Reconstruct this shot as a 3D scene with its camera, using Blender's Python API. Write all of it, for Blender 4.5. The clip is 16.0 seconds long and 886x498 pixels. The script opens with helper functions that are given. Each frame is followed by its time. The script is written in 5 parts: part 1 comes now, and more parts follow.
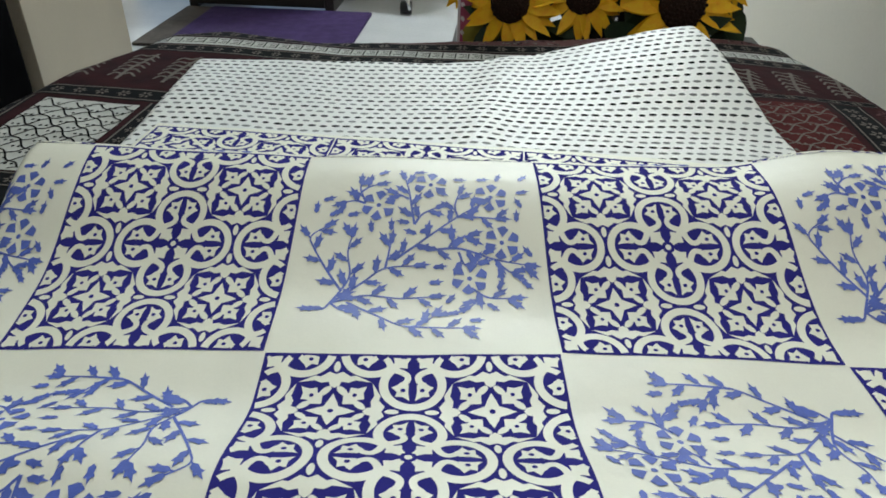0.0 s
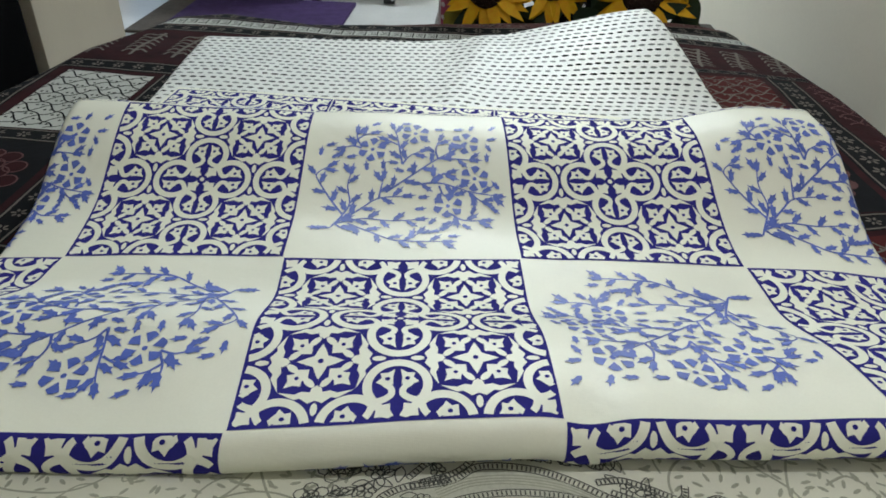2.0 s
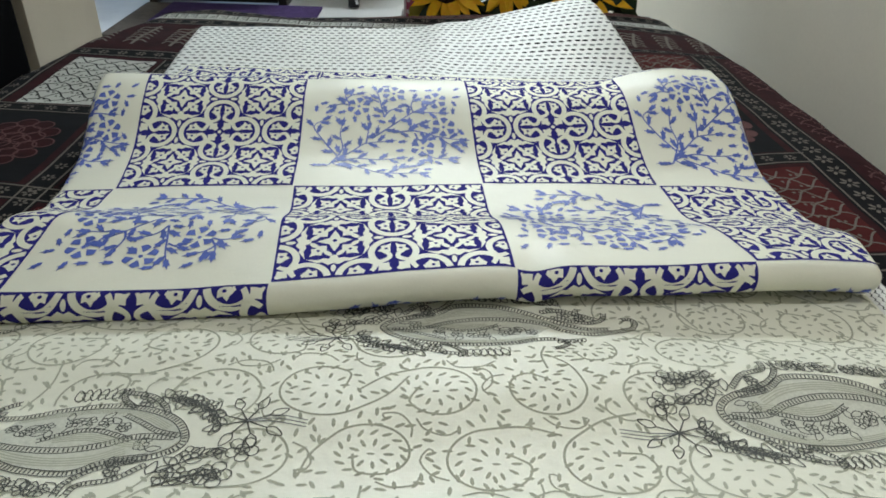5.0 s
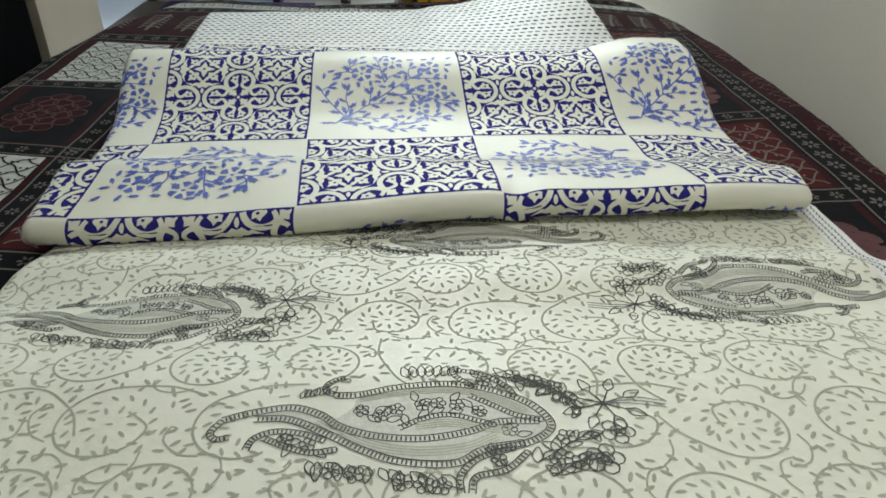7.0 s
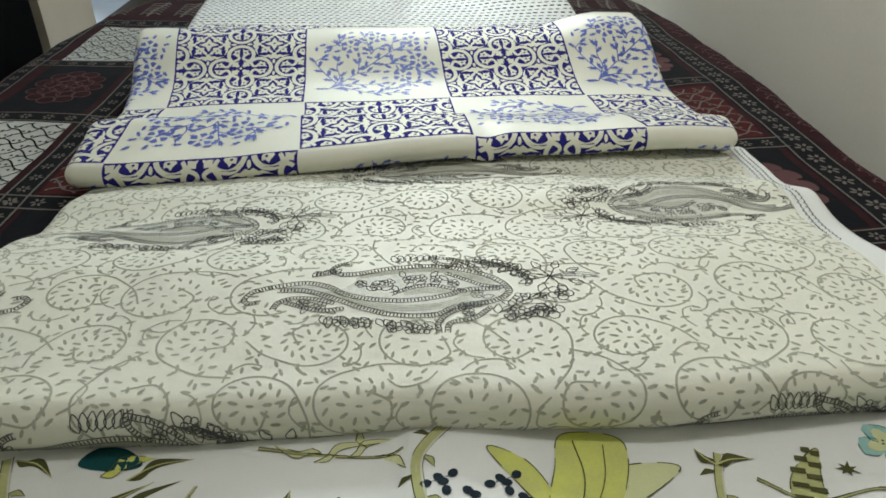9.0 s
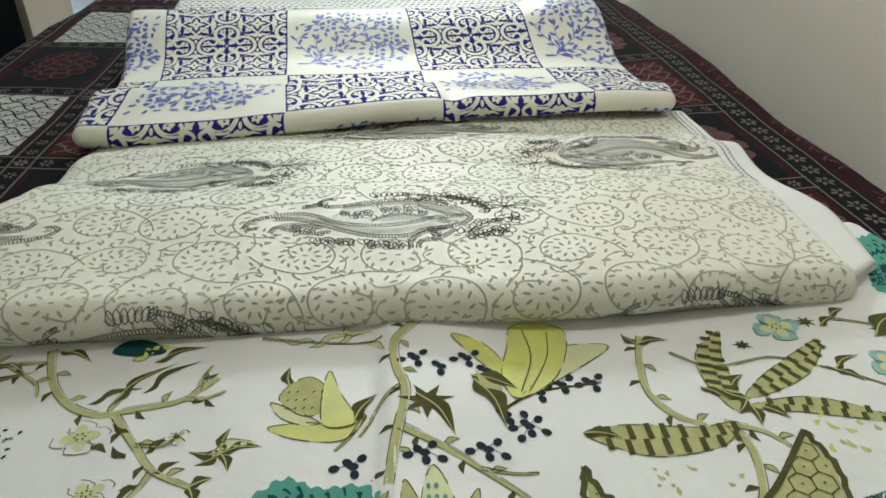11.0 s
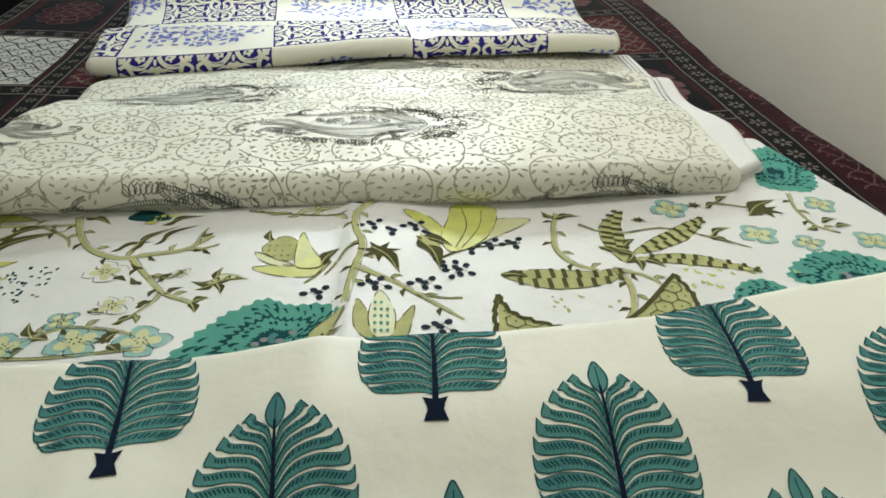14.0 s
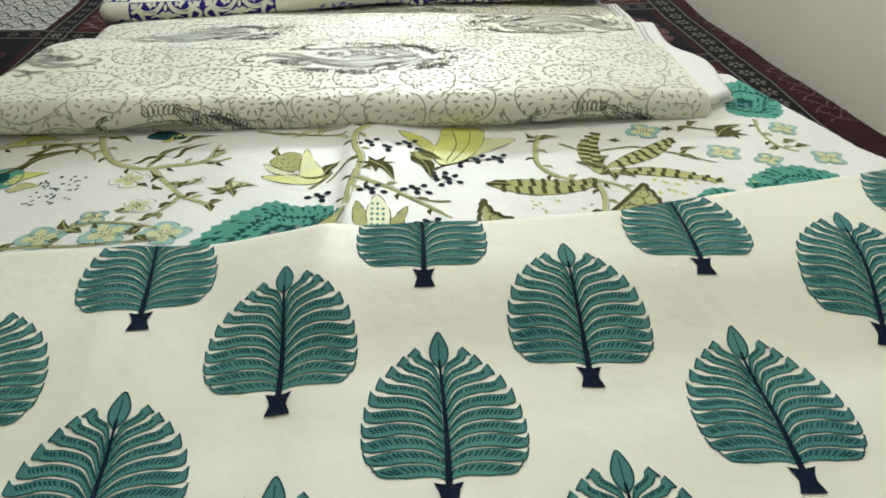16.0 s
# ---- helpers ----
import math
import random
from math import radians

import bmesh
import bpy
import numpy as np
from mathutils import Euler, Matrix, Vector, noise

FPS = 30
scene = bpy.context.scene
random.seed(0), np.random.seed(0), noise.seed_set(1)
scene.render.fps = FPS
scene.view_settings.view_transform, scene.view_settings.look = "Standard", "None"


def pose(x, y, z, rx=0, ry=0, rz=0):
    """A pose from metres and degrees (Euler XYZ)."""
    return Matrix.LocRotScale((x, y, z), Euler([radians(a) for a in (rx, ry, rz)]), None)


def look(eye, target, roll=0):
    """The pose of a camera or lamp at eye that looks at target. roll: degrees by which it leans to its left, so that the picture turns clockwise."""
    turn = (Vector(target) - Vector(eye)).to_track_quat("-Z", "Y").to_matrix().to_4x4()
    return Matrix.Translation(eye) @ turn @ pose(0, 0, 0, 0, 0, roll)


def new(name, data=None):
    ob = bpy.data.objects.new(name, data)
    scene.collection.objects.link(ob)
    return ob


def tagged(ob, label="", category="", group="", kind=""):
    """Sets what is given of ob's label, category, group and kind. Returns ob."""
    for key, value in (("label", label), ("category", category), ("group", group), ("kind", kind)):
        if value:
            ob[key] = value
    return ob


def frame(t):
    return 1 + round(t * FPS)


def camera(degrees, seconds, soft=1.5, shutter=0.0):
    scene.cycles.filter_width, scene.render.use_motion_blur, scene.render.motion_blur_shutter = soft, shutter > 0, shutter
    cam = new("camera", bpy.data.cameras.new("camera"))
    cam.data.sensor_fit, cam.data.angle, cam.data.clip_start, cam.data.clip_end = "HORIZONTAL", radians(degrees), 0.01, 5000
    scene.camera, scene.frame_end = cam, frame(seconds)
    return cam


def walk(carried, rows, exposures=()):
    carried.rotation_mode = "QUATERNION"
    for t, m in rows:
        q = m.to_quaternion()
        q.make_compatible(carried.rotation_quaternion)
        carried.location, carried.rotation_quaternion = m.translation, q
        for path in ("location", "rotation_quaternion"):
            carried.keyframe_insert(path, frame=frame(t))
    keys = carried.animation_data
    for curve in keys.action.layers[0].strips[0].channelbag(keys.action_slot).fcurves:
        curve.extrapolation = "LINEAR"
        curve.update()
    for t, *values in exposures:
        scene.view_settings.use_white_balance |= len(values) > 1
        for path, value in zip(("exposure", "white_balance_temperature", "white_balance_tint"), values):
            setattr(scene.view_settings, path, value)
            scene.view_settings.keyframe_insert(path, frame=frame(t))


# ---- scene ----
from mathutils.geometry import delaunay_2d_cdt

cam = camera(63.4, 16.0, 1.7)
METRES, EYE, TILT, LEAN, TURN = 1.0, 0.357, 0.0, 0.0, 4.5
ROWS = [
    (0.0, 0.0, 0.0, 0.0, 0.64, -32.83, -0.99),
    (0.5, 0.0018, -0.0326, 0.0031, 0.59, -32.88, -1.03),
    (1.0, 0.0027, -0.0705, 0.0091, 0.18, -33.01, -1.15),
    (1.5, 0.0017, -0.1065, 0.0149, -0.16, -33.09, -1.33),
    (2.0, 0.0005, -0.1437, 0.0188, -0.62, -33.19, -1.62),
    (2.5, -0.0044, -0.1741, 0.0194, -1.19, -33.15, -1.75),
    (3.0, -0.0085, -0.2017, 0.0241, -1.78, -33.01, -1.88),
    (3.5, -0.0109, -0.2316, 0.0293, -2.26, -32.75, -1.99),
    (4.0, -0.0121, -0.2665, 0.0306, -2.84, -32.56, -2.0),
    (6.5, -0.0278, -0.431, 0.0324, -4.76, -32.26, -1.18),
    (7.0, -0.0325, -0.4661, 0.0292, -4.89, -32.23, -1.0),
    (7.5, -0.0362, -0.5002, 0.0279, -5.03, -32.3, -0.74),
    (8.0, -0.0353, -0.5375, 0.0301, -5.3, -32.35, -0.57),
    (8.5, -0.0362, -0.5743, 0.0333, -5.81, -32.35, -0.53),
    (9.0, -0.0404, -0.6124, 0.0352, -6.39, -32.38, -0.55),
    (11.5, -0.0509, -0.7577, 0.0411, -8.74, -32.72, -0.93),
    (12.0, -0.05, -0.7856, 0.0412, -8.94, -32.79, -0.95),
    (12.5, -0.045, -0.814, 0.0403, -8.97, -32.93, -0.97),
    (13.0, -0.0372, -0.8451, 0.0396, -8.94, -33.25, -0.93),
    (13.5, -0.0331, -0.8712, 0.0402, -8.68, -33.66, -1.17),
    (14.0, -0.0304, -0.8972, 0.0391, -8.36, -34.16, -1.46),
    (14.5, -0.0316, -0.9223, 0.0366, -8.24, -34.64, -1.49),
    (15.0, -0.0313, -0.9479, 0.0354, -8.22, -35.14, -1.54),
    (15.5, -0.0325, -0.9701, 0.0308, -8.25, -35.56, -1.5),
    (16.0, -0.0329, -0.9906, 0.0243, -8.24, -35.96, -1.37),
]
walk(cam, [(t, pose(0, 0, EYE, TILT, LEAN, TURN) @ pose(METRES * x, METRES * y, METRES * z, 90 + pitch, roll, yaw)) for t, x, y, z, yaw, pitch, roll in ROWS],
     [(0.0, -0.14, 6230, 10), (8.0, -0.09, 6300, 10), (12.0, 0.10, 6420, 10), (16.0, 0.40, 6470, 10)])

# ---- world, lights ----
world = bpy.data.worlds.new("daylight")
scene.world = world
world.use_nodes = True
sky = world.node_tree.nodes.new("ShaderNodeTexSky")
sky.sky_type, sky.sun_disc = "NISHITA", False
sky.sun_elevation, sky.sun_rotation = radians(50), radians(200)
world.node_tree.links.new(sky.outputs[0], world.node_tree.nodes["Background"].inputs[0])
world.node_tree.nodes["Background"].inputs[1].default_value = 0.10


def area(name, m, sx, sy, watts, colour):
    data = bpy.data.lights.new(name, "AREA")
    data.shape, data.size, data.size_y, data.energy, data.color = "RECTANGLE", sx, sy, watts, colour
    ob = new(name, data)
    ob.matrix_world = m
    return ob


area("doorway_daylight", look((-1.55, 3.95, 0.75), (-0.6, 0.5, -0.2)), 1.1, 1.9, 5, (0.62, 0.80, 1.0))
# added light from the far end, set high for the sheen on the cloths
area("added_far_fill", look((0.08, 3.98, 2.05), (0.12, 0.0, 0)), 1.1, 0.6, 106, (0.86, 0.95, 0.96))
# added fill, no lamp known here: tilted to lift the wall, not the left
area("added_side_fill", look((0.10, 0.0, 1.45), (0.90, 0.02, 0.85)), 0.08, 1.0, 7.6, (1.0, 0.98, 0.94))
sun = bpy.data.lights.new("sun", "SUN")
sun.energy, sun.angle, sun.color = 5.0, radians(0.5), (1.0, 0.95, 0.86)
new("sun", sun).matrix_world = look((2.2, 6.0, 4.0), (0.0, 1.4, -1.4))


# ---- materials ----
def material(name, colour, rough=0.8, vary=0.12, scale=9.0, grain=900.0, bump=0.15, metal=0.0, sheen=0.0, spec=0.3, second=None):
    """A surface whose colour drifts at two scales, with a fine relief."""
    m = bpy.data.materials.new(name)
    m.use_nodes = True
    n, l = m.node_tree.nodes, m.node_tree.links
    p = n["Principled BSDF"]
    p.inputs["Roughness"].default_value, p.inputs["Metallic"].default_value = rough, metal
    p.inputs["Sheen Weight"].default_value, p.inputs["Specular IOR Level"].default_value = sheen, spec
    tc = n.new("ShaderNodeTexCoord")
    big, fine = n.new("ShaderNodeTexNoise"), n.new("ShaderNodeTexNoise")
    big.inputs["Scale"].default_value, fine.inputs["Scale"].default_value = scale, grain
    big.inputs["Detail"].default_value, fine.inputs["Detail"].default_value = 4, 2
    l.new(tc.outputs["Object"], big.inputs["Vector"])
    l.new(tc.outputs["Object"], fine.inputs["Vector"])
    add = n.new("ShaderNodeMath")
    add.operation = "MULTIPLY_ADD"
    add.inputs[1].default_value = 0.5
    l.new(fine.outputs["Fac"], add.inputs[0])
    l.new(big.outputs["Fac"], add.inputs[2])
    ramp = n.new("ShaderNodeMapRange")
    ramp.inputs["From Min"].default_value, ramp.inputs["From Max"].default_value = 0.45, 1.05
    l.new(add.outputs[0], ramp.inputs["Value"])
    mix = n.new("ShaderNodeMix")
    mix.data_type = "RGBA"
    low = second or tuple(c * (1 - vary) for c in colour)
    mix.inputs["A"].default_value, mix.inputs["B"].default_value = (*low, 1), (*colour, 1)
    l.new(ramp.outputs["Result"], mix.inputs["Factor"])
    l.new(mix.outputs["Result"], p.inputs["Base Color"])
    b = n.new("ShaderNodeBump")
    b.inputs["Strength"].default_value, b.inputs["Distance"].default_value = bump, 0.001
    l.new(fine.outputs["Fac"], b.inputs["Height"])
    l.new(b.outputs["Normal"], p.inputs["Normal"])
    return m


def fabric(name, colour, vary=0.08, second=None, scale=14.0):
    """Cotton with a plain weave of about two threads a millimetre, and slow slubs."""
    dull = max(colour) < 0.55
    m = material(name, colour, 0.85 if dull else 0.48, vary, scale, 600, 0.0, sheen=0.0, spec=0.05 if dull else 0.6, second=second)
    n, l = m.node_tree.nodes, m.node_tree.links
    tc = [x for x in n if x.bl_idname == "ShaderNodeTexCoord"][0]
    waves = []
    for axis in ("X", "Y"):
        w = n.new("ShaderNodeTexWave")
        w.bands_direction = axis
        w.inputs["Scale"].default_value, w.inputs["Distortion"].default_value = 260, 1.2
        l.new(tc.outputs["Object"], w.inputs["Vector"])
        waves.append(w)
    s = n.new("ShaderNodeMath")
    l.new(waves[0].outputs["Fac"], s.inputs[0])
    l.new(waves[1].outputs["Fac"], s.inputs[1])
    soft = n.new("ShaderNodeTexNoise")
    soft.inputs["Scale"].default_value, soft.inputs["Detail"].default_value = 45, 3
    l.new(tc.outputs["Object"], soft.inputs["Vector"])
    b2 = n.new("ShaderNodeBump")
    b2.inputs["Strength"].default_value, b2.inputs["Distance"].default_value = 0.25, 0.004
    l.new(soft.outputs["Fac"], b2.inputs["Height"])
    b = [x for x in n if x.bl_idname == "ShaderNodeBump" and x != b2][0]
    b.inputs["Strength"].default_value, b.inputs["Distance"].default_value = 0.06, 0.0003
    l.new(s.outputs[0], b.inputs["Height"])
    l.new(b2.outputs["Normal"], b.inputs["Normal"])
    return m


CREAM = fabric("cream_cotton", (0.83, 0.83, 0.71))
WHITE = fabric("white_cotton", (0.80, 0.81, 0.78))
INDIGO = fabric("indigo_print", (0.035, 0.032, 0.24), 0.25)
SKYBLUE = fabric("blue_print", (0.095, 0.155, 0.59), 0.35, scale=40)
GREY = fabric("grey_print", (0.50, 0.51, 0.41), 0.25)
BLACK = fabric("black_print", (0.035, 0.037, 0.04), 0.3)
SOOT = fabric("soot_line_print", (0.13, 0.134, 0.125), 0.3)
HAZE = fabric("haze_grey_print", (0.66, 0.67, 0.58), 0.2, scale=300)
PALEAQUA = fabric("pale_aqua_print", (0.36, 0.56, 0.50), second=(0.22, 0.47, 0.44), scale=90)
MIDGREY = fabric("mid_grey_print", (0.30, 0.31, 0.31), 0.2)
TEAL = fabric("teal_print", (0.105, 0.285, 0.250), second=(0.060, 0.19, 0.21), scale=10)
DEEPTEAL = fabric("dark_teal_print", (0.016, 0.085, 0.090), 0.3)
NAVY = fabric("navy_print", (0.010, 0.018, 0.040), 0.3)
AQUA = fabric("aqua_print", (0.12, 0.40, 0.32), 0.25)
OLIVE = fabric("olive_print", (0.54, 0.54, 0.25), second=(0.40, 0.42, 0.19), scale=110)
LIME = fabric("lime_print", (0.66, 0.70, 0.12), second=(0.50, 0.52, 0.16), scale=40)
PALE = fabric("pale_yellow_print", (0.66, 0.68, 0.36), 0.15)
BROWN = fabric("olive_brown_print", (0.115, 0.115, 0.045), 0.4, scale=60)
INK = fabric("ink_print", (0.030, 0.045, 0.060), 0.3)
MAROON = fabric("maroon_cotton", (0.042, 0.012, 0.014), second=(0.020, 0.009, 0.011), scale=30)
RED = fabric("red_cotton", (0.085, 0.018, 0.018), 0.35, scale=30)
COAL = fabric("black_cotton", (0.012, 0.012, 0.014), 0.3)
BUFF = fabric("buff_print", (0.17, 0.15, 0.13), 0.3, scale=60)
ASH = fabric("ash_white_cotton", (0.52, 0.53, 0.50), 0.15)
DUSK = fabric("dusky_rose_cotton", (0.13, 0.065, 0.065), 0.3)
PAINT = material("beige_wall_paint", (0.84, 0.79, 0.68), 0.75, 0.08, 2.5, 160, 0.25)
CEIL = material("white_ceiling_paint", (0.78, 0.78, 0.75), 0.8, 0.04, 3, 200, 0.1)
TILE = material("pale_grey_floor_tile", (0.56, 0.57, 0.58), 0.25, 0.15, 5, 80, 0.03, spec=0.5)
PURPLE = material("purple_mat_pile", (0.055, 0.030, 0.12), 0.95, 0.5, 22, 500, 0.8)
DARKWOOD = material("dark_stained_wood", (0.020, 0.015, 0.013), 0.45, 0.4, 14, 120, 0.1)
BLACKPLASTIC = material("black_plastic", (0.012, 0.012, 0.013), 0.4, 0.2, 30, 400, 0.1)
CHROME = material("chrome", (0.7, 0.7, 0.72), 0.18, 0.05, 40, 300, 0.0, metal=1.0)
PETAL = material("sunflower_petal", (0.90, 0.60, 0.015), 0.6, 0.3, 60, 500, 0.2, second=(0.85, 0.36, 0.008))
SEEDS = material("sunflower_disc", (0.035, 0.016, 0.010), 0.95, 0.5, 200, 900, 1.0)
FOLIAGE = material("dark_green_leaf", (0.030, 0.055, 0.028), 0.6, 0.4, 30, 300, 0.3)
CARD = material("lacquered_pale_board", (0.72, 0.66, 0.68), 0.5, 0.08, 20, 300, 0.05)
PINK = material("pink_card", (0.45, 0.10, 0.18), 0.6, 0.2, 50, 300, 0.05)
MUSTARD = material("mustard_paper", (0.36, 0.32, 0.05), 0.7, 0.2, 40, 300, 0.1)
BEDWOOD = material("bed_frame_wood", (0.09, 0.045, 0.022), 0.5, 0.4, 12, 90, 0.1)


# ---- drawing on cloth ----
def link(name, verts, faces, mats, ids=None, parent=None, label="", smooth=True):
    me = bpy.data.meshes.new(name)
    me.from_pydata([tuple(map(float, v)) for v in verts], [], faces)
    for m in mats:
        me.materials.append(m)
    if ids is not None:
        me.polygons.foreach_set("material_index", np.asarray(ids, dtype=np.int32))
    me.polygons.foreach_set("use_smooth", [smooth] * len(me.polygons))
    me.update()
    ob = new(name, me)
    if parent:
        ob.parent = parent
    if label:
        ob["label"] = label
    return ob


def part(name, bm, mat, parent=None, label="", smooth=True):
    me = bpy.data.meshes.new(name)
    bm.normal_update()
    bm.to_mesh(me)
    bm.free()
    me.materials.append(mat)
    me.polygons.foreach_set("use_smooth", [smooth] * len(me.polygons))
    ob = new(name, me)
    if parent:
        ob.parent = parent
    if label:
        ob["label"] = label
    return ob


def curve_of(pts, step):
    """A smooth line through a few points, in steps of about that length."""
    p = np.asarray(pts, float)
    if len(p) == 2:
        n = max(1, int(np.ceil(np.linalg.norm(p[1] - p[0]) / step)))
        return p[0] + (p[1] - p[0]) * np.linspace(0, 1, n + 1)[:, None]
    q = np.vstack([2 * p[0] - p[1], p, 2 * p[-1] - p[-2]])
    out = []
    for i in range(1, len(q) - 2):
        a, b, c, d = q[i - 1:i + 3]
        n = max(2, int(np.ceil(np.linalg.norm(c - b) / step)))
        t = np.linspace(0, 1, n, endpoint=False)[:, None]
        out.append(0.5 * (2 * b + (c - a) * t + (2 * a - 5 * b + 4 * c - d) * t * t + (3 * b - a - 3 * c + d) * t ** 3))
    return np.vstack([*out, p[-1:]])


def closed(pts, step):
    p = [tuple(a) for a in pts]
    n = len(p)
    c = curve_of(p[-2:] + p + p[:2], step)
    full = np.asarray(p, float)
    a = int(np.argmin(np.linalg.norm(c[: len(c) // 2] - full[0], axis=1)))
    b = len(c) // 2 + int(np.argmin(np.linalg.norm(c[len(c) // 2:] - full[0], axis=1)))
    return c[a:b]


def ribbon(pts, w0, w1=None, step=0.004, sharp=False):
    """A brush line; the width goes from w0 to w1."""
    c = np.asarray(pts, float) if sharp else curve_of(pts, step)
    d = np.gradient(c, axis=0)
    d /= np.maximum(np.linalg.norm(d, axis=1), 1e-9)[:, None]
    n = np.stack([-d[:, 1], d[:, 0]], 1)
    w = np.linspace(w0, w0 if w1 is None else w1, len(c))[:, None] / 2
    k = len(c)
    return np.vstack([c - n * w, c + n * w]), [(i, i + 1, k + i + 1, k + i) for i in range(k - 1)]


def fan(pts):
    p = np.asarray(pts, float)
    k = len(p)
    area2 = np.sum(p[:, 0] * np.roll(p[:, 1], -1) - p[:, 1] * np.roll(p[:, 0], -1))
    if area2 < 0:
        p = p[::-1]
    return np.vstack([p, p.mean(0)]), [(i, (i + 1) % k, k) for i in range(k)]


def oval(x, y, a, b, turn=0.0, n=8):
    t = np.arange(n) * 2 * math.pi / n
    c, s = math.cos(turn), math.sin(turn)
    return fan(np.stack([x + a * np.cos(t) * c - b * np.sin(t) * s, y + a * np.cos(t) * s + b * np.sin(t) * c], 1))


def fill(pts, step=0.006):
    """A filled outline of any shape, cut into small triangles."""
    p = np.asarray(pts, float)
    area2 = np.sum(p[:, 0] * np.roll(p[:, 1], -1) - p[:, 1] * np.roll(p[:, 0], -1))
    if area2 < 0:
        p = p[::-1]
    k = len(p)
    lo, hi = p.min(0), p.max(0)
    gx, gy = np.meshgrid(np.arange(lo[0] + step * 0.37, hi[0], step), np.arange(lo[1] + step * 0.41, hi[1], step))
    extra = [Vector((float(a), float(b))) for a, b in zip(gx.ravel(), gy.ravel())]
    vs, _, fs, *_ = delaunay_2d_cdt([Vector((float(a), float(b))) for a, b in p] + extra, [(i, (i + 1) % k) for i in range(k)], [], 1, 1e-7)
    v = np.array([tuple(a) for a in vs])
    return v, [tuple(f) for f in fs if len(f) > 2]


def moved(shape, x=0, y=0, turn=0.0, sx=1.0, sy=None):
    v, f = shape
    sy = sx if sy is None else sy
    c, s = math.cos(turn), math.sin(turn)
    a, b = v[:, 0] * sx, v[:, 1] * sy
    out = np.stack([x + a * c - b * s, y + a * s + b * c], 1)
    return out, ([g[::-1] for g in f] if sx * sy < 0 else f)


class Cloth:
    """A folded cloth: an outline in its own two directions, a height, and a rounded rim that rolls under (or hangs down)."""

    def __init__(self, left, right, near, far, height, rim, warp=None, cell=(1.0, 1.0), hang=False):
        self.left, self.right, self.near, self.far = left, right, near, far
        self.height, self.rim, self.warp, self.cell, self.hang = height, rim, warp, cell, hang

    def place(self, p):
        u, v = p[:, 0], p[:, 1]
        vc = np.clip(v, self.near(u), self.far(u))
        uc = np.clip(u, self.left(vc), self.right(vc))
        vc = np.clip(v, self.near(uc), self.far(uc))
        eu, ev = (u - uc) * self.cell[0], (v - vc) * self.cell[1]
        e = np.hypot(eu, ev)
        du, dv = eu / np.maximum(e, 1e-9), ev / np.maximum(e, 1e-9)
        r = self.rim
        top = math.pi / 2 if self.hang else math.pi
        th = np.minimum(e / r, top)
        over = np.maximum(e - top * r, 0)
        if not self.hang:
            over = np.minimum(over, 0.03)
        x, y = self.warp(uc, vc) if self.warp else (uc, vc)
        z = self.height(x, y) - r * (1 - np.cos(th))
        out = r * np.sin(th)
        if self.hang:
            z = z - over
        else:
            out = out - over
        return np.stack([x + du * out, y + dv * out, z], 1)

    def raised(self, p, d):
        h = 0.0006
        a = self.place(p + [h, 0]) - self.place(p - [h, 0])
        b = self.place(p + [0, h]) - self.place(p - [0, h])
        n = np.cross(a, b)
        ln = np.linalg.norm(n, axis=1)
        n[ln < 1e-12] = (0, 0, 1)
        n /= np.maximum(np.linalg.norm(n, axis=1), 1e-12)[:, None]
        return self.place(p) + n * d

    def sheet(self, name, mat, parent, lo, hi, step, label="", kind=""):
        xs = np.linspace(lo[0], hi[0], int((hi[0] - lo[0]) * self.cell[0] / step) + 2)
        ys = np.linspace(lo[1], hi[1], int((hi[1] - lo[1]) * self.cell[1] / step) + 2)
        gx, gy = np.meshgrid(xs, ys)
        v = self.place(np.stack([gx.ravel(), gy.ravel()], 1))
        nx, ny = len(xs), len(ys)
        f = [(j * nx + i, j * nx + i + 1, j * nx + nx + i + 1, j * nx + nx + i) for j in range(ny - 1) for i in range(nx - 1)]
        return link(name, v, f, [mat], None, parent, label)


class Print:
    """Collects flat shapes in a cloth's directions, and lays them on it as one mesh."""

    def __init__(self, cloth, lift=0.00026):
        self.cloth, self.lift = cloth, lift
        self.v, self.f, self.ids, self.mats, self.d, self.n = [], [], [], [], [], 0

    def add(self, shape, mat, layer=1):
        v, f = shape
        if mat not in self.mats:
            self.mats.append(mat)
        k = self.mats.index(mat)
        self.v.append(v)
        self.d.append(np.full(len(v), layer * self.lift))
        self.f += [tuple(i + self.n for i in g) for g in f]
        self.ids += [k] * len(f)
        self.n += len(v)

    def lay(self, name, parent, label=""):
        if not self.v:
            return None
        p, d = np.vstack(self.v), np.concatenate(self.d)
        return link(name, self.cloth.raised(p, d[:, None]), self.f, self.mats, self.ids, parent, label)


def flat(v):
    return lambda a: np.full(np.shape(a), float(v))


def along(xs, ys):
    return lambda a: np.interp(a, xs, ys)


def step_between(a, lo, hi):
    t = np.clip((a - lo) / (hi - lo), 0, 1)
    return t * t * (3 - 2 * t)


def ripple(x, y, amp, seed):
    """Soft, irregular unevenness of lying cloth."""
    s = seed * 1.7
    return amp * (np.sin(9 * x + 5 * y + s) * 0.5 + np.sin(17 * x - 11 * y + 2.1 * s) * 0.3 + np.sin(31 * y + 7 * x + s) * 0.25 + np.sin(43 * x + 23 * y - s) * 0.12 + np.sin(71 * y - 29 * x + 1.3 * s + 2 * np.sin(13 * x)) * 0.07 + np.sin(88 * x + 35 * y + 2 * np.sin(17 * y + s)) * 0.05)


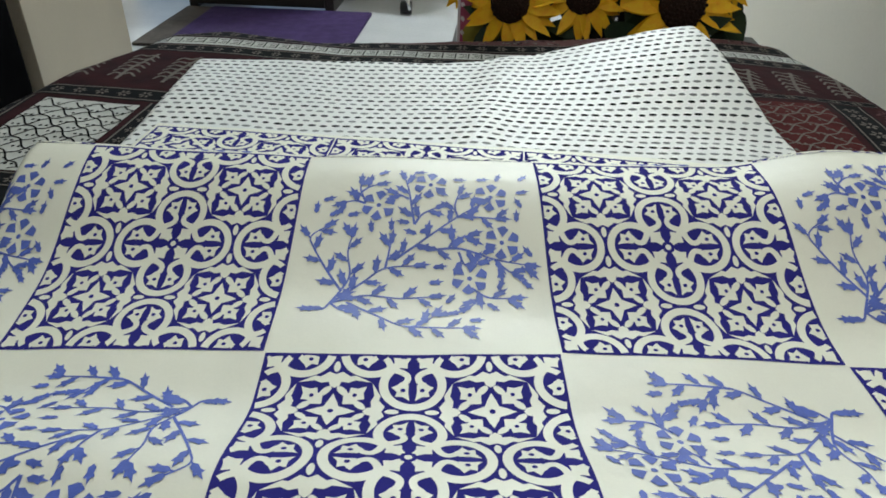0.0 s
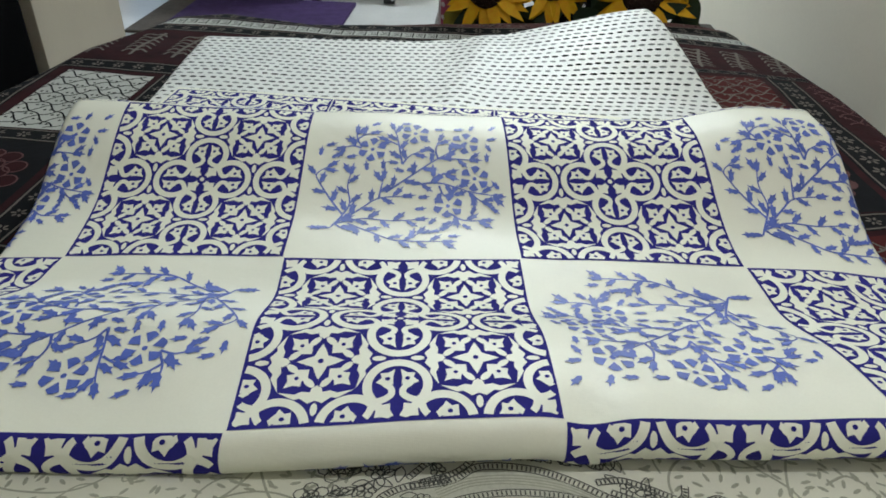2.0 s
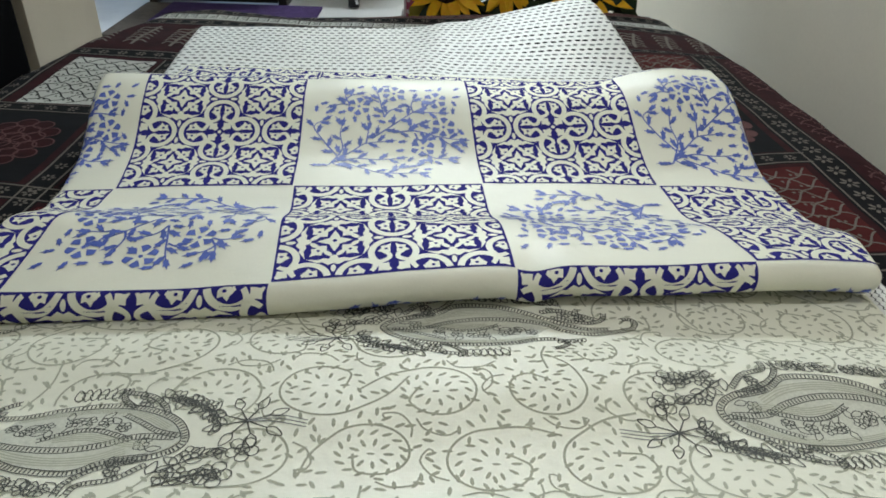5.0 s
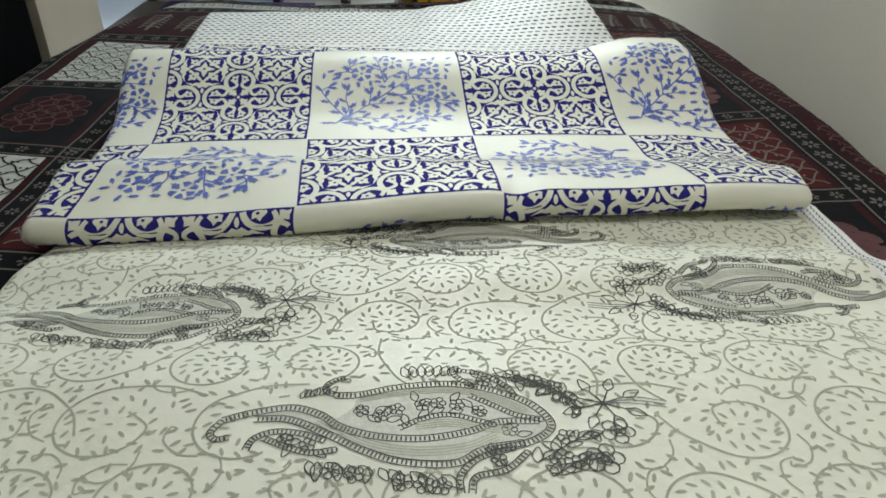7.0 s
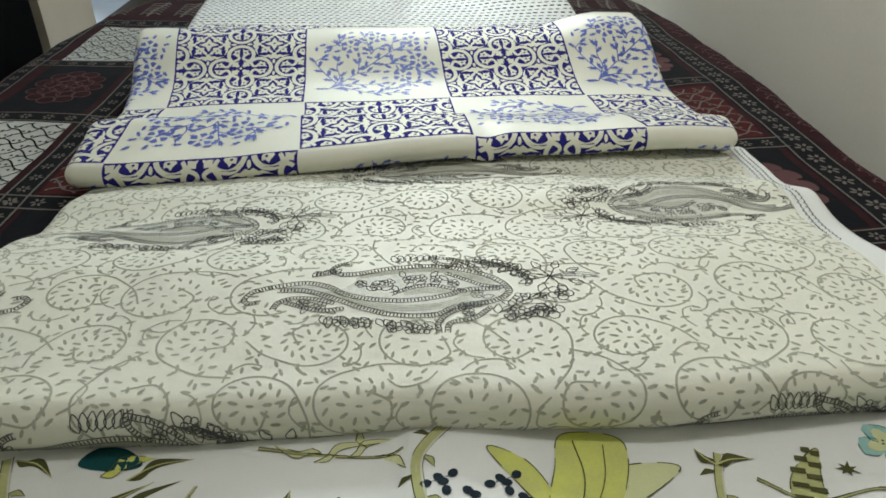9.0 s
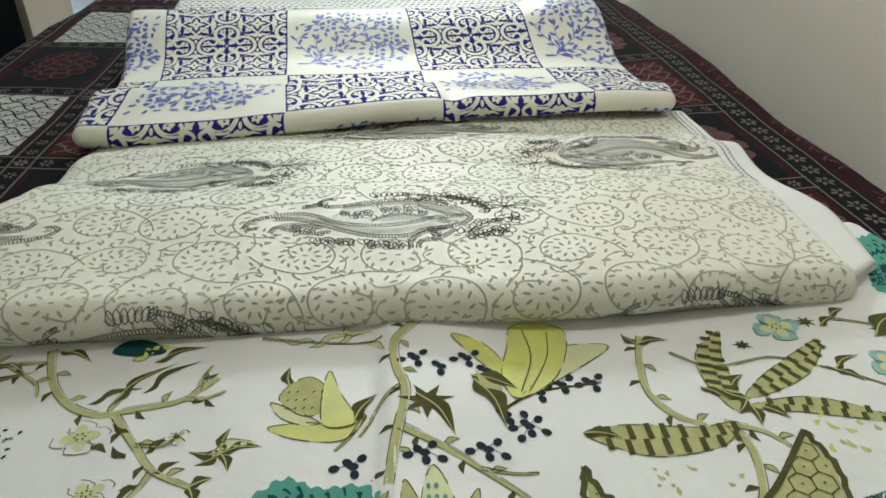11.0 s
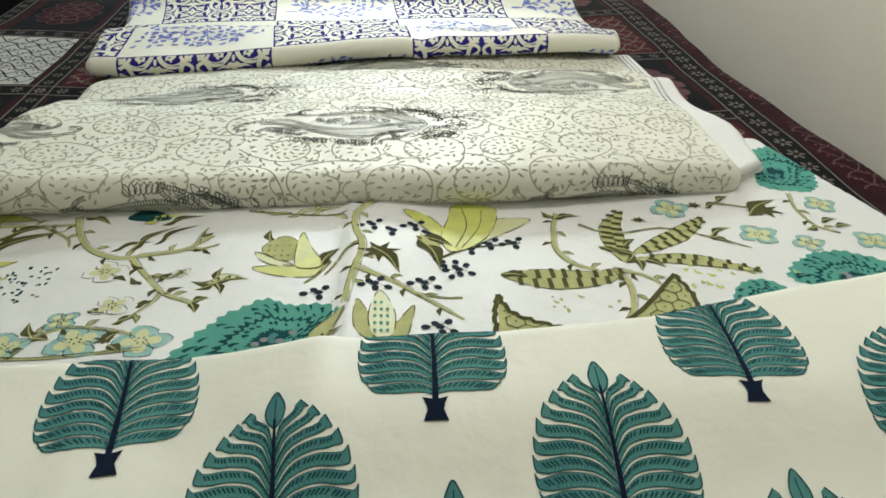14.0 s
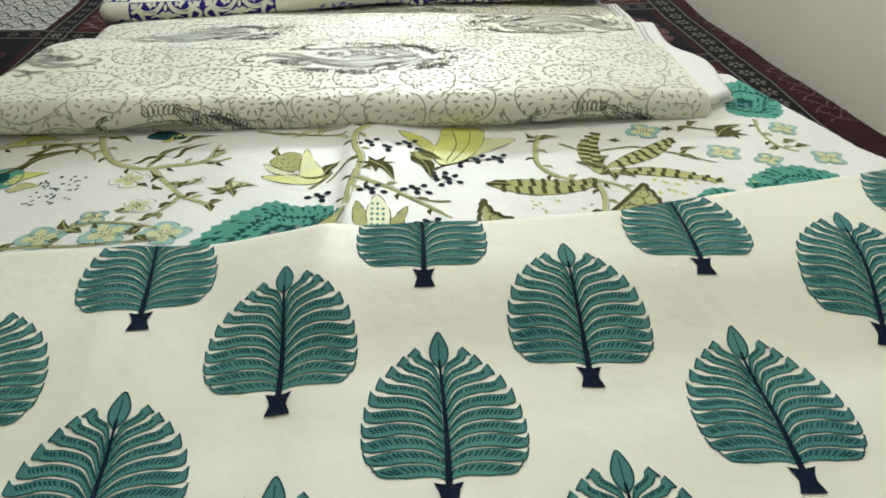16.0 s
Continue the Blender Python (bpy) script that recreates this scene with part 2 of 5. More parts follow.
def thing(name, label, category, group="", kind=""):
    return tagged(new(name), label, category, group, kind)


def box(bm, lo, hi, bevel=0.0):
    g = bmesh.ops.create_cube(bm, size=1.0)
    for v in g["verts"]:
        v.co = Vector([lo[k] + (v.co[k] + 0.5) * (hi[k] - lo[k]) for k in range(3)])
    if bevel:
        es = list({e for v in g["verts"] for e in v.link_edges})
        bmesh.ops.bevel(bm, geom=es, offset=bevel, segments=2, affect="EDGES", profile=0.6)
    return bm


def slab(name, lo, hi, mat, bevel=0.0, parent=None, label=""):
    return part(name, box(bmesh.new(), lo, hi, bevel), mat, parent, label, smooth=False)


# ---- the room ----
FLOOR = -0.5
tagged(slab("floor", (-3.2, -2.6, FLOOR - 0.1), (0.86, 4.6, FLOOR), TILE), "pale grey polished tile floor, bright by the doorway", "floor", kind="structure")
tagged(slab("ceiling", (-3.2, -2.6, 2.5), (0.86, 4.6, 2.6), CEIL), "plain white painted ceiling", "ceiling", kind="structure")
tagged(slab("wall_east", (0.735, -2.6, FLOOR), (0.86, 4.6, 2.5), PAINT), "plain beige painted wall beside the bed", "wall", kind="structure")
tagged(slab("wall_south", (-3.2, -2.6, FLOOR), (0.735, -2.45, 2.5), PAINT), "plain beige painted wall", "wall", kind="structure")
tagged(slab("wall_west", (-3.2, -2.45, FLOOR), (-3.05, 4.6, 2.5), PAINT), "plain beige painted wall", "wall", kind="structure")
tagged(slab("wall_north", (-0.9, 4.1, FLOOR), (0.735, 4.25, 2.5), PAINT), "plain beige painted wall", "wall", kind="structure")
tagged(slab("wall_north_side", (-3.05, 4.1, FLOOR), (-2.2, 4.25, 2.5), PAINT), "plain beige painted wall beside the doorway", "wall", kind="structure")
tagged(slab("wall_north_head", (-2.2, 4.1, 1.75), (-0.9, 4.25, 2.5), PAINT), "plain beige wall over the doorway", "wall", kind="structure")

# ---- bed ----
bed = thing("bed", "low double bed with a dark patterned block-print bedspread", "bed")
slab("mattress", (-0.70, -1.15, -0.24), (0.56, 1.26, -0.05), CREAM, 0.05, bed, "thick mattress under the bedspread")
slab("bed_base", (-0.70, -1.15, -0.42), (0.56, 1.26, -0.24), BEDWOOD, 0.01, bed, "dark wooden bed base")
for lx in (-0.68, 0.46):
    for ly in (-1.13, 1.16):
        slab("leg", (lx, ly, FLOOR), (lx + 0.08, ly + 0.08, -0.42), BEDWOOD, 0.006, bed)


def bed_height(x, y):
    return -0.026 + ripple(x, y, 0.0035, 3) - 0.02 * step_between(x, 0.30, 0.62) * step_between(y, 0.5, 1.3)


spread_cloth = Cloth(along([-0.2, 0.2, 0.8, 1.05, 1.27], [-0.70, -0.695, -0.675, -0.645, -0.56]), along([-0.2, 0.0, 0.3, 0.7, 1.05, 1.25, 1.4], [0.660, 0.622, 0.584, 0.578, 0.566, 0.530, 0.47]), flat(-1.17), along([-0.7, -0.5, -0.33, 0.45, 0.6], [1.20, 1.255, 1.215, 1.375, 1.33]), bed_height, 0.065, hang=True)
bedspread = thing("bedspread", "dark maroon and black block-printed cotton bedspread with panels", "bedspread")
spread_cloth.sheet("cloth", MAROON, bedspread, (-1.08, -1.5), (0.72, 1.62), 0.008)


class SpreadPrint(Print):
    """The spread's prints lean outward towards the foot end along the wall side."""

    def add(self, shape, mat, layer=1):
        v = np.array(shape[0], float)
        v[:, 1] += 0.075 * step_between(v[:, 0], 0.24, 0.38) * (1 - step_between(v[:, 1], 0.95, 1.15))
        v[:, 0] += 0.065 * np.clip(0.9 - v[:, 1], 0, 1.3) * step_between(v[:, 0], 0.25, 0.40)
        super().add((v, shape[1]), mat, layer)


def star(x, y, r, mat, pr, layer=2):
    for k in range(6):
        a = k * math.pi / 3
        pr.add(oval(x + r * 0.62 * math.cos(a), y + r * 0.62 * math.sin(a), r * 0.38, r * 0.2, a, 6), mat, layer)


def skew(x):
    return np.interp(x, [-0.7, -0.57, -0.25, 0.1, 0.45, 0.6], [0.0, 0.0, -0.03, 0.0, 0.085, 0.10])


def bar_patch(pr, x0, y0, x1, y1, mat, layer=1, step=0.006):
    """A printed rectangle that follows the spread's slanting weave."""
    xs, ys = np.linspace(x0, x1, max(2, int((x1 - x0) / step) + 1)), np.linspace(y0, y1, max(2, int((y1 - y0) / step) + 1))
    gx, gy = np.meshgrid(xs, ys)
    n = len(xs)
    f = [(j * n + i, j * n + i + 1, j * n + n + i + 1, j * n + n + i) for j in range(len(ys) - 1) for i in range(n - 1)]
    pr.add((np.stack([gx.ravel(), gy.ravel() + skew(gx.ravel())], 1), f), mat, layer)


def star_band(name, x0, y0, x1, y1):
    pr = SpreadPrint(spread_cloth, 0.0005)
    bar_patch(pr, x0, y0, x1, y1, COAL)
    lying = x1 - x0 > y1 - y0
    w = (y1 - y0) if lying else (x1 - x0)
    n = int(((x1 - x0) if lying else (y1 - y0)) / 0.034)
    for k in range(n):
        c = 0.017 + k * 0.034
        x, y = (x0 + c, (y0 + y1) / 2) if lying else ((x0 + x1) / 2, y0 + c)
        star(x, y + float(skew(x)), w * 0.26, BUFF, pr)
    for s in (0.1, 0.9):
        if lying:
            line = [(x, y0 + s * w + float(skew(x))) for x in np.linspace(x0, x1, max(2, int((x1 - x0) / 0.01)))]
        else:
            line = [(x0 + s * w, y + float(skew(x0))) for y in np.linspace(y0, y1, max(2, int((y1 - y0) / 0.01)))]
        pr.add(ribbon(line, 0.0028, sharp=True), BUFF, 2)
    pr.lay(name, bedspread, "black band with pale star flowers")


def trellis_panel(x0, y0, x1, y1, ground, lines, label):
    pr = SpreadPrint(spread_cloth, 0.0005)
    bar_patch(pr, x0, y0, x1, y1, ground)
    s = 0.034
    for a in range(-8, 14):
        for sign in (1, -1):
            pts = []
            for t in np.arange(0, 0.5, 0.005):
                x = x0 + t
                y = (y0 + a * s + t * 0.9) if sign > 0 else (y1 - a * s - t * 0.9)
                y += 0.004 * math.sin(t * 2 * math.pi / 0.034)
                if x <= x1 and y0 + 0.003 <= y <= y1 - 0.003:
                    pts.append((x, y + float(skew(x))))
            if len(pts) > 2:
                pr.add(ribbon(pts, 0.0026, sharp=True), lines, 2)
    k = 0
    for y in np.arange(y0 + 0.016, y1 - 0.01, 0.0155):
        k += 1
        for x in np.arange(x0 + 0.012 + 0.019 * (k % 2), x1 - 0.008, 0.038):
            for dx in (-0.004, 0.004):
                pr.add(oval(x + dx, y + float(skew(x)), 0.0022, 0.0028, 0, 6), lines, 2)
    pr.lay("trellis_panel", bedspread, label)


def flower_panel(x0, y0, x1, y1, tint):
    pr = SpreadPrint(spread_cloth, 0.0005)
    bar_patch(pr, x0, y0, x1, y1, COAL)
    cx, cy = (x0 + x1) / 2, (y0 + y1) / 2
    cy += float(skew(cx))
    rx, ry = (x1 - x0) * 0.40, (y1 - y0) * 0.36
    for ring, n in ((1.0, 11), (0.62, 8), (0.25, 4)):
        for k in range(n):
            a = 2 * math.pi * (k + ring) / n
            x, y = cx + rx * ring * math.cos(a) * 0.8, cy + ry * ring * math.sin(a) * 0.8
            pr.add(oval(x, y, rx * 0.24, ry * 0.18, a, 10), tint, 2)
            t = np.linspace(0, 2 * math.pi, 13)
            loop = np.stack([x + rx * 0.24 * np.cos(t) * math.cos(a) - ry * 0.18 * np.sin(t) * math.sin(a), y + rx * 0.24 * np.cos(t) * math.sin(a) + ry * 0.18 * np.sin(t) * math.cos(a)], 1)
            pr.add(ribbon(loop, 0.0022, sharp=True), DUSK, 3)
    pr.lay("flower_panel", bedspread, "black panel with a large maroon flower")


# bands across the far end
pr = SpreadPrint(spread_cloth, 0.0005)
bar_patch(pr, -0.70, 1.275, 0.57, 1.50, DUSK)
for k in range(1500):
    x, y = random.uniform(-0.69, 0.56), random.uniform(1.28, 1.49)
    pr.add(oval(x, y + float(skew(x)), 0.006, 0.002, random.uniform(0, 3), 6), random.choice((COAL, BUFF)), 2)
pr.lay("far_border", bedspread, "dusky rose border with a fine dark print")
star_band("star_band", -0.70, 1.235, 0.57, 1.275)
pr = SpreadPrint(spread_cloth, 0.0005)
bar_patch(pr, -0.70, 1.195, 0.57, 1.230, ASH)
for x in np.arange(-0.69, 0.56, 0.022):
    for dx, dy, w in ((0, 0.009, 0.014), (0.004, 0.0175, 0.009), (0, 0.026, 0.014)):
        pr.add(ribbon([(x + dx, 1.195 + dy + float(skew(x))), (x + dx + w, 1.195 + dy + float(skew(x)))], 0.0028), COAL, 2)
    pr.add(ribbon([(x + 0.0165, 1.199 + float(skew(x))), (x + 0.0165, 1.226 + float(skew(x)))], 0.0025), COAL, 2)
pr.lay("white_band", bedspread, "narrow white band with a black geometric print")
star_band("star_band", -0.70, 1.155, 0.57, 1.190)
pr = SpreadPrint(spread_cloth, 0.0005)
bar_patch(pr, -0.70, 0.985, 0.57, 1.15, MAROON)
for x in np.arange(-0.66, 0.55, 0.075):
    y = 1.010 + float(skew(x))
    pr.add(ribbon([(x, y), (x + 0.004, y + 0.06), (x + 0.016, y + 0.122)], 0.006), BUFF, 2)
    for k in range(6):
        for s in (-1, 1):
            yy = y + 0.020 + k * 0.018
            pr.add(ribbon([(x + 0.003, yy), (x + s * 0.012, yy + 0.005), (x + s * 0.022 + 0.003, yy - 0.008)], 0.0055, 0.0035), BUFF, 2)
pr.lay("figured_band", bedspread, "maroon band with pale branching sprigs")
star_band("star_band", -0.70, 0.940, 0.57, 0.980)
# columns of panels down the spread
ROWSY = [(0.705, 0.925), (0.445, 0.665), (0.185, 0.405), (-0.075, 0.145), (-0.335, -0.115)]
for k, (ya, yb) in enumerate(ROWSY):
    star_band("star_band", -0.70, ya - 0.040, 0.50, ya - 0.003)
    for x0, x1, white in ((-0.645, -0.505, True), (-0.455, -0.315, False), (0.365, 0.48, False), (0.552, 0.63, False)):
        if white and k % 2 == 0:
            trellis_panel(x0, ya, x1, yb, ASH, COAL, "white panel with a black trellis print")
        elif white:
            flower_panel(x0, ya, x1, yb, MAROON)
        elif x0 > 0.5 or k % 2 == 0:
            trellis_panel(x0, ya, x1, yb - 0.01, RED if x0 < 0.5 else MAROON, BUFF if x0 < 0.5 else DUSK, "dark red panel with a pale trellis print")
        else:
            flower_panel(x0, ya, x1, yb, DUSK)
for x0 in (-0.70, -0.495, 0.491):
    star_band("star_band", x0, -1.1 if x0 > 0 else -0.4, x0 + (0.052 if x0 > 0 else 0.035), 0.935)

# ---- dotted cloth ----
def dot_height(x, y):
    return 0.012 + 0.055 * step_between(x, -0.05, 0.33) * step_between(y, 0.80, 1.10) + ripple(x, y, 0.003, 5) + 0.004 * np.exp(-((x + 0.02 - 0.1 * (y - 0.8)) / 0.03) ** 2)


dot_cloth = Cloth(along([0.5, 1.15], [-0.395, -0.455]), along([0.5, 0.8, 1.12], [0.345, 0.335, 0.275]), flat(0.52), along([-0.45, -0.1, 0.3], [1.01, 1.035, 1.115]), dot_height, 0.015)
dotted = thing("folded_bedsheet", "folded white cotton sheet with rows of black and grey dots", "bedsheet", "folded sheets on the bed")
dot_cloth.sheet("cloth", WHITE, dotted, (-0.51, 0.47), (0.40, 1.165), 0.005)
pr = Print(dot_cloth)
for k in range(41):
    y0 = 0.545 + 0.0148 * k
    for x in np.arange(-0.49, 0.38, 0.0142):
        y = y0 + (0.06 if x > 0 else 0.035) * x * max(0.0, (y0 - 0.55) * 2) + random.uniform(-0.0008, 0.0008) + 0.0022 * math.sin(21 * x + 3 * y0)
        if y0 > 1.15:
            continue
        xx = x + 0.005 * (k % 3) + random.uniform(-0.001, 0.001)
        pr.add(oval(xx, y, 0.0050 + random.uniform(-0.0008, 0.0008), 0.0031, 0, 8), BLACK if k % 2 else MIDGREY)
tagged(pr.lay("dot_print", dotted, "rows of small black and grey dots"), kind="stuff")

# ---- blue checked sheet ----
COLS = [-1, 0, 1, 2]
PX = [[-0.390, -0.176, 0.034, 0.242], [-0.348, -0.156, 0.056, 0.260], [-0.352, -0.129, 0.074, 0.284]]
PY = [[0.610, 0.613, 0.629, 0.640], [0.360, 0.378, 0.402, 0.411], [0.143, 0.146, 0.168, 0.190]]


def lines_between(table, u):
    """Across one grid line, going on past both ends at the slope of the last stretch."""
    out = np.interp(u, COLS, table)
    out = np.where(u < -1, table[0] + (u + 1) * (table[1] - table[0]), out)
    return np.where(u > 2, table[3] + (u - 2) * (table[3] - table[2]), out)


def blue_warp(u, v):
    j = np.clip(-v, 0, 2)
    out = []
    for t in (PX, PY):
        a, b, c = (lines_between(row, u) for row in t)
        out.append(np.where(j < 1, a + (b - a) * j, b + (c - b) * (j - 1)))
    return out[0], out[1]


def blue_height(x, y):
    z = 0.014 + 0.042 * step_between(y, 0.43, 0.60)
    z = z + 0.034 * (1 - step_between(y, 0.235, 0.345 + 0.05 * x)) + 0.008 * step_between(x, -0.1, 0.1) * (1 - step_between(y, 0.18, 0.26)) + 0.018 * step_between(x, 0.20, 0.32) * step_between(y, 0.5, 0.62)
    z = z - 0.016 * (1 - step_between(x, -0.36, -0.05)) * (1 - step_between(y, 0.1, 0.34))
    return z + ripple(x, y, 0.0032, 1) - 0.010 * step_between(x, 0.32, 0.44) * (1 - step_between(y, 0.4, 0.55)) - 0.006 * np.exp(-((x - 0.09) / 0.018) ** 2) * (1 - step_between(y, 0.15, 0.24))


blue_cloth = Cloth(along([-2, -1, 0], [-1.14, -1.26, -1.25]), along([-2, -1.6, -1, -0.75, 0], [2.50, 2.66, 2.66, 2.63, 2.63]), flat(-2.0), flat(0.09), blue_height, 0.0145, blue_warp, (0.21, 0.225))
blue = thing("folded_bedsheet", "folded cream sheet checked with indigo tiles and blue trees", "bedsheet", "folded sheets on the bed")
blue_cloth.sheet("cloth", CREAM, blue, (-1.59, -2.29), (3.05, 0.37), 0.004)


def place_in(pr, shapes, i, j, flip=False, mirror=False):
    for shape, mat, layer in shapes:
        v, f = shape
        v = v - 0.5
        if flip:
            v = -v
        if mirror:
            v = v * [-1, 1]
            f = [g[::-1] for g in f]
        pr.add((v + [i + 0.5, -j - 0.5], f), mat, layer)


# one printed tile, in a unit square
def tile_shapes():
    out = []
    n = 48
    g = np.linspace(0.004, 0.996, n + 1)
    gx, gy = np.meshgrid(g, g)
    out.append(((np.stack([gx.ravel(), gy.ravel()], 1), [(j * (n + 1) + i, j * (n + 1) + i + 1, (j + 1) * (n + 1) + i + 1, (j + 1) * (n + 1) + i) for j in range(n) for i in range(n)]), INDIGO, 1))

    def keep(shape, mat=CREAM, layer=2):
        v, f = shape
        inside = [q for q in f if all(0.010 < v[i, 0] < 0.990 and 0.010 < v[i, 1] < 0.990 for i in q)]
        if inside:
            out.append(((v, inside), mat, layer))

    def both(half):
        """An outline from its half on one side of the axis."""
        return half + [(a, -b) for a, b in half[::-1] if b]

    for ax in (0, 0.5, 1):
        for ay in (0, 0.5, 1):
            for k in range(4):
                def at(u, v, a=k * math.pi / 2):
                    return (ax + u * math.cos(a) - v * math.sin(a), ay + u * math.sin(a) + v * math.cos(a))

                if not (-0.05 < at(0.15, 0)[0] < 1.05 and -0.05 < at(0.15, 0)[1] < 1.05):
                    continue
                # ring of the lobe, open towards the middle
                keep(ribbon([at(0.137 + 0.092 * math.cos(q), 0.094 * math.sin(q)) for q in np.linspace(-2.36, 2.36, 44)], 0.029, sharp=True))
                for m in (-1, 1):
                    # a stalk that curls in from the ring's end and carries a tulip
                    keep(ribbon([at(u, m * v) for u, v in ((0.074, 0.064), (0.083, 0.038), (0.100, 0.018), (0.122, 0.020), (0.138, 0.036))], 0.024, 0.020, 0.010))
                    tulip = [(0.126, 0.040), (0.138, 0.013), (0.168, 0.014), (0.201, 0.009), (0.186, 0.030), (0.185, 0.055), (0.166, 0.050), (0.148, 0.068), (0.138, 0.050)]
                    keep(fill([at(u, m * v) for u, v in tulip], 0.014))
                    keep(oval(*at(0.160, m * 0.031), 0.0085, 0.0075, 0, 8), INDIGO, 3)
                # three-pointed leaf between two lobes

                def slant(e, f, a=k * math.pi / 2 + math.pi / 4):
                    return (ax + e * math.cos(a) - f * math.sin(a), ay + e * math.sin(a) + f * math.cos(a))

                keep(fill([slant(e, f) for e, f in both([(0.026, 0.0), (0.022, 0.010), (0.045, 0.017), (0.061, 0.033), (0.075, 0.014), (0.104, 0.017)])], 0.014))
            keep(oval(ax, ay, 0.012, 0.012))
    for ax, ay, tall in ((0.25, 0, 1), (0.25, 0.5, 1), (0.25, 1, 1), (0.75, 0, 1), (0.75, 0.5, 1), (0.75, 1, 1), (0, 0.25, 0), (0.5, 0.25, 0), (1, 0.25, 0), (0, 0.75, 0), (0.5, 0.75, 0), (1, 0.75, 0)):
        for m in (-0.062, 0.062):
            keep(oval(ax + (0 if tall else m), ay + (m if tall else 0), 0.011 if tall else 0.023, 0.023 if tall else 0.011, 0, 10))
    for ax in (0.25, 0.75):
        for ay in (0.25, 0.75):
            for k in range(4):
                def at(u, v, a=k * math.pi / 2):
                    return (ax + u * math.cos(a) - v * math.sin(a), ay + u * math.sin(a) + v * math.cos(a))

                def slant(e, f, a=k * math.pi / 2 + math.pi / 4):
                    return (ax + e * math.cos(a) - f * math.sin(a), ay + e * math.sin(a) + f * math.cos(a))

                # one point of the star, the pair of petals beside it, the winged piece beyond and the diamond on the slant
                keep(fan([at(0, 0), slant(0.032, 0), at(0.046, 0.014), at(0.076, 0), at(0.046, -0.014), at(0.0226, -0.0226)]))
                for m in (-1, 1):
                    keep(oval(*at(0.086, m * 0.027), 0.025, 0.0125, k * math.pi / 2 - m * 0.75, 10))
                keep(fill([at(u, v) for u, v in both([(0.098, 0.0), (0.108, 0.015), (0.124, 0.020), (0.120, 0.044), (0.130, 0.066), (0.121, 0.118), (0.150, 0.066), (0.146, 0.048), (0.166, 0.022), (0.156, 0.0)])], 0.014))
                keep(fill([slant(e, f) for e, f in both([(0.046, 0.0), (0.070, 0.024), (0.092, 0.021), (0.108, 0.033), (0.122, 0.013), (0.148, 0.0)])], 0.014))
                keep(oval(*slant(0.096, 0), 0.0075, 0.0075, 0, 8), INDIGO, 3)
            keep(oval(ax, ay, 0.010, 0.010, 0, 8), INDIGO, 3)
    return out


def leaf3(x, y, a, s):
    """A tulip-shaped leaf with three points."""
    c, n = math.cos(a), math.sin(a)
    pts = [(-0.5, 0), (-0.25, 0.34), (0.12, 0.30), (0.38, 0.48), (0.42, 0.18), (0.85, 0.02), (0.42, -0.16), (0.42, -0.46), (0.10, -0.30), (-0.25, -0.34)]
    return fan([(x + s * (p * c - 0.66 * q * n), y + s * (p * n + 0.66 * q * c)) for p, q in pts])


